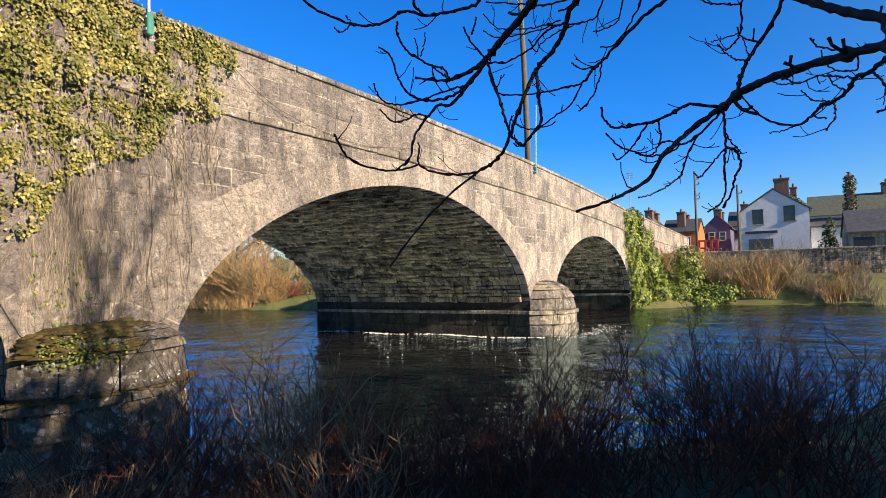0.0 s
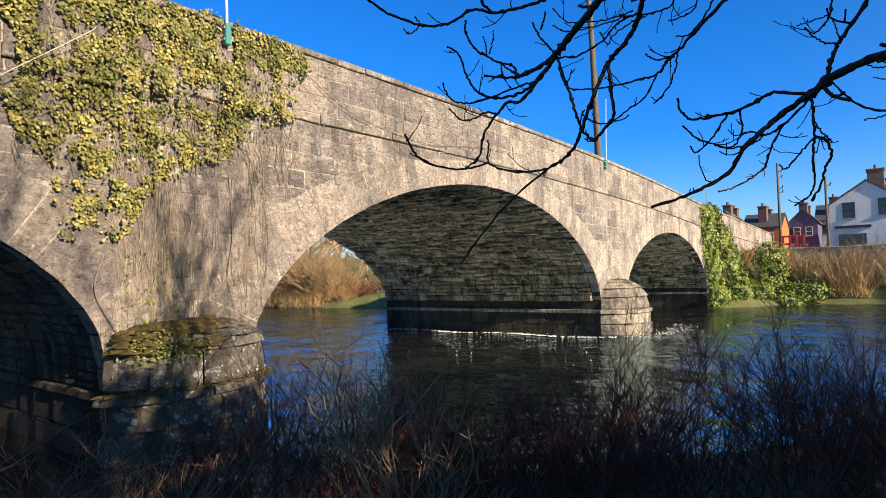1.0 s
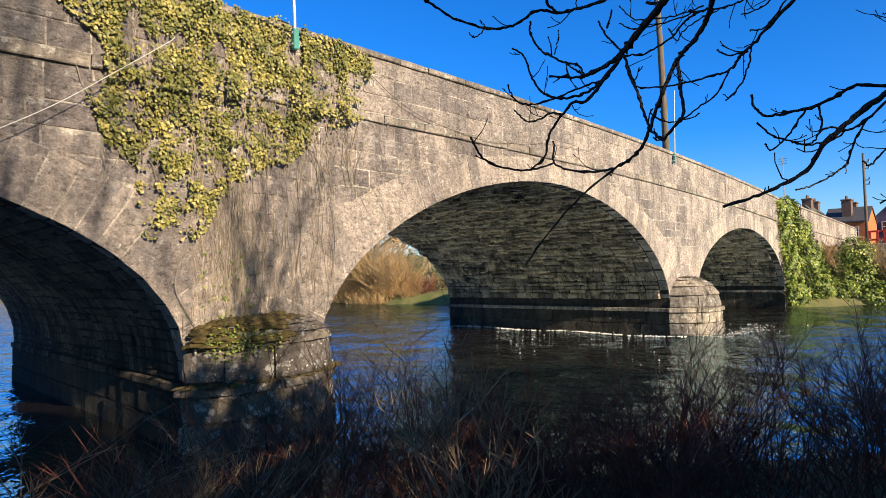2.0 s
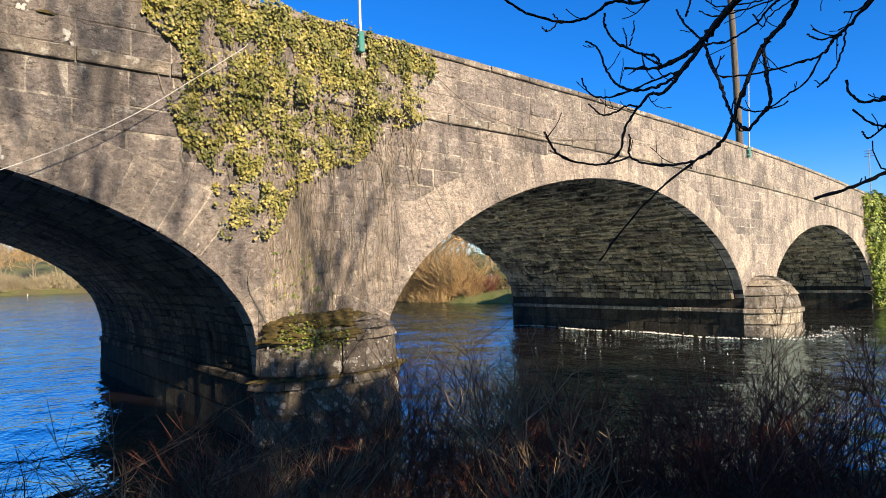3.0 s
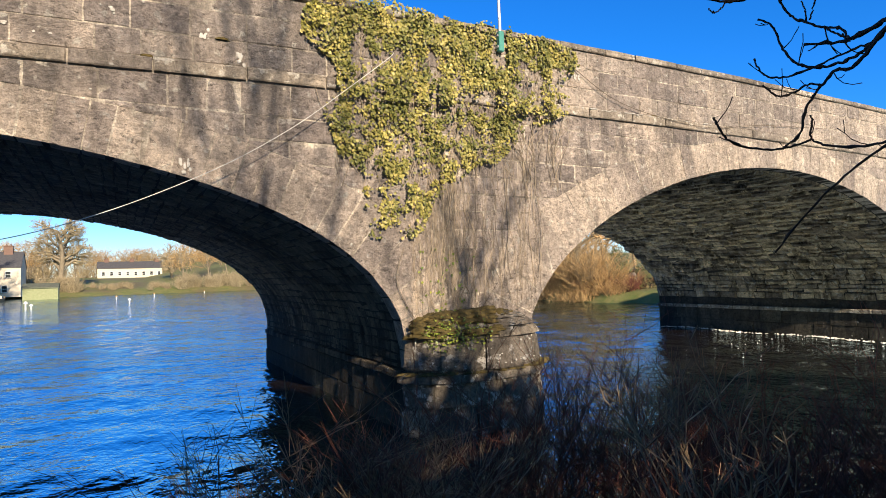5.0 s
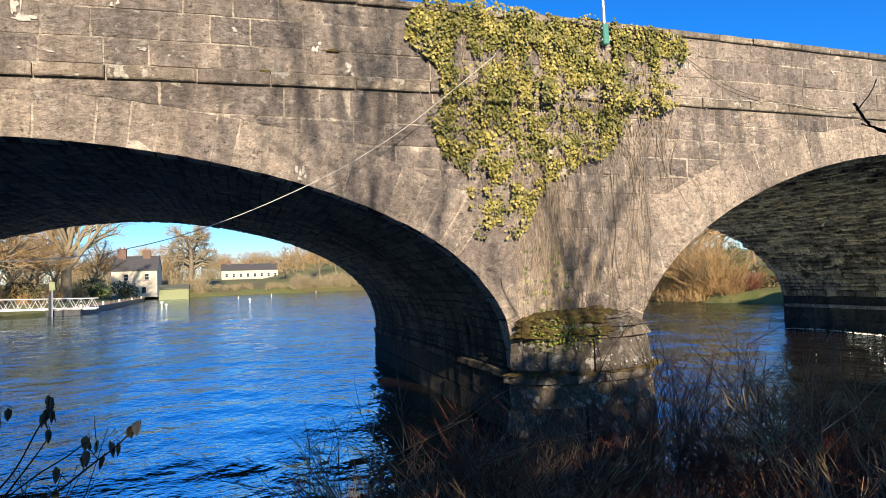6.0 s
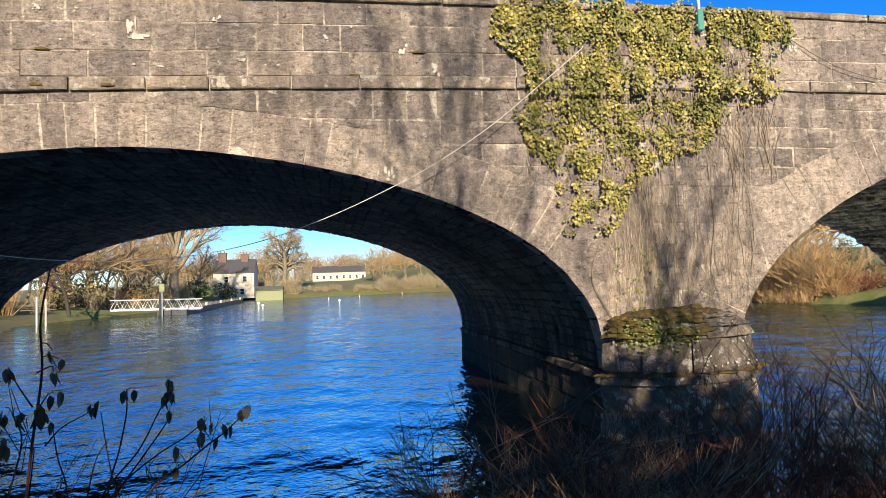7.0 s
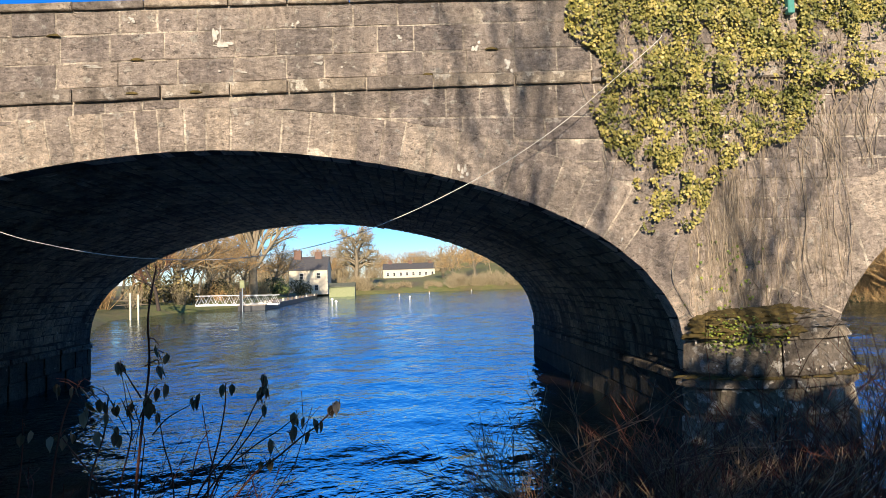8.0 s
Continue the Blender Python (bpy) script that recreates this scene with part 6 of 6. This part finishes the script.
bough([(1.215, -8.028, 3.263), (1.186, -7.962, 3.177), (1.158, -7.916, 3.119), (1.148, -7.879, 3.122), (1.12, -7.845, 3.079), (1.092, -7.815, 3.017), (1.092, -7.791, 2.944), (1.075, -7.745, 2.903)], 0.0085, 0.0038, 3, 6, 0.09)
bough([(1.209, -8.01, 3.238), (1.189, -7.961, 3.184), (1.17, -7.916, 3.152), (1.148, -7.862, 3.14), (1.124, -7.81, 3.149), (1.108, -7.776, 3.174), (1.103, -7.746, 3.223), (1.105, -7.723, 3.287), (1.099, -7.711, 3.317), (1.07, -7.689, 3.334)], 0.0066, 0.0038, 3, 7, 0.09)
bough([(1.188, -7.951, 3.185), (1.164, -7.876, 3.167), (1.115, -7.804, 3.138), (1.064, -7.758, 3.122), (1.036, -7.732, 3.131), (1.025, -7.713, 3.16), (1.025, -7.699, 3.195)], 0.0043, 0.0033, 2, 8, 0.09)
bough([(1.121, -7.844, 3.085), (1.101, -7.812, 3.088), (1.065, -7.778, 3.064), (1.036, -7.753, 3.067), (1.013, -7.729, 3.1)], 0.0043, 0.0033, 2, 9, 0.09)
bough([(1.107, -8.103, 3.493), (1.185, -8.013, 3.454), (1.195, -7.944, 3.451), (1.19, -7.88, 3.451), (1.167, -7.815, 3.45), (1.119, -7.765, 3.46), (1.093, -7.723, 3.431), (1.046, -7.685, 3.403), (0.967, -7.65, 3.39), (0.854, -7.626, 3.392), (0.755, -7.623, 3.404), (0.678, -7.629, 3.415)], 0.0076, 0.0047, 3, 10, 0.09)
bough([(0.971, -7.652, 3.391), (0.951, -7.638, 3.362), (0.927, -7.629, 3.354), (0.913, -7.628, 3.365)], 0.0033, 0.0024, 0, 11, 0.09)
bough([(0.971, -7.652, 3.391), (0.943, -7.651, 3.407)], 0.0028, 0.0028, 0, 12, 0.09)
bough([(1.169, -7.818, 3.449), (1.136, -7.8, 3.474), (1.102, -7.806, 3.502)], 0.0057, 0.0047, 1, 13, 0.09)
bough([(1.115, -7.738, 3.429), (1.124, -7.731, 3.39), (1.146, -7.75, 3.337), (1.168, -7.787, 3.303), (1.183, -7.823, 3.28), (1.197, -7.871, 3.261), (1.19, -7.896, 3.219)], 0.0047, 0.0047, 2, 14, 0.09)
bough([(1.169, -7.786, 3.309), (1.172, -7.781, 3.351), (1.166, -7.774, 3.379)], 0.0033, 0.0024, 0, 15, 0.09)
bough([(1.174, -7.792, 3.313), (1.186, -7.803, 3.359), (1.185, -7.807, 3.398)], 0.0033, 0.0024, 0, 16, 0.09)
bough([(1.184, -7.827, 3.278), (1.189, -7.86, 3.249), (1.189, -7.89, 3.22)], 0.0038, 0.0038, 0, 17, 0.09)
bough([(1.217, -8.024, 3.271), (1.226, -7.983, 3.32), (1.225, -7.954, 3.365), (1.219, -7.941, 3.4)], 0.0047, 0.0038, 1, 18, 0.09)
bough([(1.225, -7.967, 3.368), (1.219, -7.984, 3.396), (1.21, -7.996, 3.419)], 0.0038, 0.0038, 0, 19, 0.09)
bough([(1.035, -8.492, 3.426), (1.14, -8.38, 3.373), (1.165, -8.336, 3.35), (1.189, -8.309, 3.303), (1.192, -8.279, 3.257), (1.184, -8.234, 3.21), (1.178, -8.213, 3.185)], 0.0114, 0.0085, 3, 20, 0.09)
bough([(1.178, -8.213, 3.185), (1.152, -8.187, 3.112), (1.13, -8.166, 3.039), (1.124, -8.143, 2.979), (1.136, -8.112, 2.932), (1.156, -8.062, 2.904), (1.176, -8.001, 2.885), (1.218, -7.869, 2.826), (1.255, -7.717, 2.719), (1.228, -7.608, 2.585)], 0.0085, 0.0038, 2, 21, 0.09)
bough([(1.176, -8.001, 2.885), (1.177, -7.905, 2.886), (1.148, -7.838, 2.903), (1.117, -7.809, 2.926), (1.106, -7.821, 2.965), (1.099, -7.822, 2.994)], 0.0052, 0.0038, 2, 22, 0.09)
bough([(1.118, -7.808, 2.923), (1.074, -7.745, 2.904), (1.002, -7.705, 2.906), (0.917, -7.684, 2.922), (0.86, -7.68, 2.965), (0.843, -7.678, 2.994)], 0.0043, 0.0047, 3, 23, 0.09)
bough([(1.18, -8.213, 3.192), (1.157, -8.227, 3.133), (1.131, -8.24, 3.071), (1.108, -8.252, 3.004), (1.107, -8.228, 2.973), (1.117, -8.187, 2.94)], 0.0066, 0.0057, 2, 24, 0.09)
bough([(1.117, -8.187, 2.94), (1.123, -8.147, 2.978), (1.133, -8.126, 3.028), (1.158, -8.097, 3.101), (1.193, -8.058, 3.191), (1.213, -8.031, 3.254)], 0.0057, 0.0057, 3, 25, 0.09)
bough([(1.179, -8.386, 3.148), (1.156, -8.366, 3.112), (1.145, -8.317, 3.105), (1.145, -8.227, 3.103), (1.165, -8.105, 3.123), (1.185, -8.061, 3.169), (1.203, -8.039, 3.219)], 0.0043, 0.0028, 3, 26, 0.09)
bough([(1.156, -8.366, 3.112), (1.12, -8.34, 3.044), (1.105, -8.275, 3), (1.107, -8.234, 2.984), (1.119, -8.178, 3), (1.13, -8.146, 3.03)], 0.0033, 0.0024, 2, 27, 0.09)
bough([(1.184, -8.318, 3.317), (1.188, -8.273, 3.315), (1.195, -8.233, 3.301), (1.2, -8.192, 3.269), (1.205, -8.111, 3.244), (1.213, -8.038, 3.253)], 0.0043, 0.0038, 2, 28, 0.09)
bough([(1.257, -8.68, 3.448), (1.311, -8.607, 3.383), (1.289, -8.544, 3.338), (1.259, -8.48, 3.272), (1.209, -8.419, 3.19), (1.179, -8.386, 3.148)], 0.0085, 0.0047, 2, 29, 0.09)
bough([(1.206, -8.416, 3.185), (1.173, -8.412, 3.113), (1.133, -8.391, 3.048), (1.114, -8.365, 3.019)], 0.0033, 0.0028, 1, 30, 0.09)
bough([(1.195, -8.408, 3.166), (1.177, -8.361, 3.163), (1.18, -8.329, 3.187)], 0.0033, 0.0028, 1, 31, 0.09)
bough([(1.119, -8.58, 3.436), (1.246, -8.528, 3.36), (1.257, -8.482, 3.288), (1.233, -8.443, 3.236), (1.214, -8.41, 3.23)], 0.0038, 0.0028, 2, 32, 0.09)
bough([(1.044, -8.505, 3.427), (1.191, -8.415, 3.332), (1.19, -8.362, 3.309), (1.187, -8.274, 3.319), (1.203, -8.173, 3.32), (1.22, -8.066, 3.337), (1.223, -8.014, 3.371)], 0.0038, 0.0024, 4, 33, 0.09)
bough([(1.056, -8.525, 3.429), (1.221, -8.475, 3.338), (1.229, -8.446, 3.295), (1.206, -8.391, 3.28)], 0.0033, 0.0024, 3, 34, 0.09)
bough([(1.181, -8.298, 3.328), (1.19, -8.236, 3.327), (1.204, -8.154, 3.339), (1.216, -8.069, 3.366), (1.205, -8.024, 3.42)], 0.0033, 0.0024, 3, 35, 0.09)
bough([(1.061, -8.421, 3.413), (1.136, -8.36, 3.377), (1.153, -8.296, 3.373), (1.164, -8.229, 3.384), (1.175, -8.129, 3.42), (1.182, -8.046, 3.447)], 0.0047, 0.0028, 3, 36, 0.09)
bough([(1.189, -8.309, 3.303), (1.196, -8.232, 3.277), (1.195, -8.212, 3.25), (1.203, -8.182, 3.299)], 0.0028, 0.0024, 1, 37, 0.09)
bough([(1.455, -8.904, 3.368), (1.519, -8.862, 3.301), (1.515, -8.805, 3.223), (1.501, -8.788, 3.191), (1.473, -8.772, 3.137), (1.445, -8.761, 3.085)], 0.0076, 0.0076, 2, 38, 0.09)
bough([(1.505, -8.791, 3.199), (1.494, -8.757, 3.208), (1.485, -8.727, 3.238), (1.478, -8.712, 3.261)], 0.0033, 0.0028, 1, 39, 0.09)
bough([(1.51, -8.796, 3.214), (1.515, -8.787, 3.254), (1.514, -8.781, 3.28)], 0.0028, 0.0024, 0, 40, 0.09)
bough([(1.401, -8.719, 3.04), (1.337, -8.639, 3.047), (1.282, -8.598, 3.015), (1.229, -8.558, 2.985), (1.172, -8.506, 2.969), (1.134, -8.458, 2.963), (1.127, -8.434, 2.99), (1.137, -8.426, 3.026)], 0.0066, 0.0038, 2, 41, 0.09)
bough([(1.237, -8.565, 2.987), (1.234, -8.568, 2.926), (1.219, -8.544, 2.885), (1.181, -8.509, 2.888)], 0.0038, 0.0028, 1, 42, 0.09)
bough([(1.206, -8.539, 2.974), (1.17, -8.504, 2.907), (1.154, -8.466, 2.871), (1.137, -8.453, 2.888)], 0.0033, 0.0028, 1, 43, 0.09)
bough([(1.121, -8.44, 2.945), (1.142, -8.471, 2.909), (1.18, -8.509, 2.891), (1.217, -8.541, 2.882), (1.271, -8.595, 2.899), (1.289, -8.617, 2.921)], 0.0033, 0.0033, 2, 44, 0.09)
bough([(1.4, -8.723, 3.03), (1.338, -8.667, 2.957), (1.297, -8.624, 2.921), (1.255, -8.587, 2.927), (1.23, -8.564, 2.916)], 0.0047, 0.0033, 2, 45, 0.09)
bough([(1.331, -8.66, 2.948), (1.312, -8.629, 2.889), (1.327, -8.608, 2.834), (1.315, -8.569, 2.802), (1.293, -8.522, 2.778), (1.273, -8.493, 2.77)], 0.0038, 0.0028, 4, 46, 0.09)
bough([(1.402, -8.726, 3.03), (1.386, -8.729, 2.966), (1.389, -8.728, 2.907), (1.412, -8.721, 2.851), (1.451, -8.721, 2.803), (1.487, -8.7, 2.755), (1.487, -8.661, 2.73)], 0.0057, 0.0028, 3, 47, 0.09)
bough([(1.385, -8.729, 2.958), (1.4, -8.753, 2.918), (1.412, -8.769, 2.895)], 0.0033, 0.0028, 0, 48, 0.09)
bough([(1.388, -8.729, 2.912), (1.404, -8.755, 2.904), (1.425, -8.766, 2.862), (1.441, -8.749, 2.831), (1.467, -8.737, 2.795), (1.504, -8.706, 2.742)], 0.0057, 0.0038, 3, 49, 0.09)
bough([(1.387, -8.726, 2.909), (1.381, -8.693, 2.87), (1.379, -8.657, 2.832), (1.357, -8.641, 2.84)], 0.0033, 0.0028, 1, 50, 0.09)
bough([(1.448, -8.768, 3.085), (1.434, -8.808, 3.025), (1.421, -8.852, 2.981), (1.395, -8.916, 2.955), (1.378, -8.958, 2.978), (1.373, -8.98, 2.999), (1.355, -9.005, 3), (1.344, -9.038, 3.023), (1.347, -9.058, 3.055), (1.327, -9.088, 3.059), (1.318, -9.122, 3.084), (1.291, -9.202, 3.089), (2.4, -10, 3.5), (2.72, -10.62, 3.3)], 0.0033, 0.0095, 5, 51, 0.09)
bough([(1.395, -8.916, 2.955), (1.407, -8.88, 2.946), (1.414, -8.846, 2.947)], 0.0028, 0.0019, 0, 52, 0.09)
bough([(1.347, -9.058, 3.055), (1.406, -9.004, 3.085), (1.435, -8.972, 3.099), (1.453, -8.925, 3.09), (1.477, -8.894, 3.119)], 0.0038, 0.0028, 3, 53, 0.09)
bough([(1.355, -9.005, 3), (1.331, -9.006, 2.956), (1.338, -8.984, 2.919)], 0.0033, 0.0028, 1, 54, 0.09)
bough([(1.373, -8.98, 2.999), (1.376, -8.958, 2.973), (1.348, -8.986, 2.955)], 0.0033, 0.0028, 1, 55, 0.09)
bough([(1.352, -9.009, 2.999), (1.398, -8.96, 3.021), (1.436, -8.932, 3.064)], 0.0028, 0.0024, 1, 56, 0.09)
bough([(1.342, -9.037, 3.02), (1.385, -9.009, 3.055), (1.417, -8.998, 3.097)], 0.0028, 0.0024, 1, 57, 0.09)
bough([(1.381, -9.064, 3.125), (1.359, -9.064, 3.081), (1.384, -9.036, 3.087), (1.412, -9.012, 3.106), (1.445, -8.992, 3.147), (1.458, -8.988, 3.177)], 0.0033, 0.0024, 1, 58, 0.09)
bough([(1.368, -9.082, 3.133), (1.416, -9.035, 3.158), (1.464, -8.983, 3.19), (1.484, -8.963, 3.228)], 0.0038, 0.0033, 2, 59, 0.09)
bough([(1.327, -9.088, 3.059), (1.294, -9.107, 3.028), (1.258, -9.113, 2.982), (1.234, -9.109, 2.941), (1.244, -9.089, 2.932)], 0.0047, 0.0033, 1, 60, 0.09)
bough([(1.42, -8.817, 3.416), (1.473, -8.784, 3.375), (1.51, -8.779, 3.308), (1.505, -8.759, 3.265), (1.49, -8.734, 3.242), (1.478, -8.712, 3.257)], 0.0047, 0.0028, 3, 61, 0.09)
bough([(1.477, -8.784, 3.371), (1.461, -8.75, 3.373), (1.415, -8.69, 3.376), (1.383, -8.67, 3.386)], 0.0038, 0.0028, 3, 62, 0.09)
bough([(1.509, -8.769, 3.292), (1.491, -8.731, 3.281), (1.465, -8.694, 3.268)], 0.0028, 0.0019, 0, 63, 0.09)
bough([(1.49, -8.88, 3.143), (1.484, -8.852, 3.125), (1.466, -8.89, 3.096), (1.455, -8.925, 3.094)], 0.0028, 0.0024, 0, 64, 0.09)

# tall unseen thicket added behind the path to shade near bank and first arch
blobs = []
rg = random.Random(44)
for i in range(17):
    x_ = -13 + i * 1.55 + rg.uniform(-0.3, 0.3)
    top_ = np.interp(x_, [-20, 0.2, 1.4, 2.4, 3.2, 6.3, 8.5, 20], [9.3, 9.3, 8.0, 7.25, 7.0, 7.0, 6.4, 6.4]) + rg.uniform(-0.25, 0.2)
    z_ = 1.6
    while z_ < top_ - 1.2:
        blobs.append((x_, -14.0 + rg.uniform(-0.5, 0.5), z_, 1.3, 1.0, 1.35))
        z_ += 1.6
    blobs.append((x_, -14.0, top_ - 1.25, 1.2, 1.0, 1.25))
leaf_mass("hedge", "tall unseen evergreen hedge added behind the path for shade", "hedge", blobs, 44000, 0.3, M_GREEN, 95)
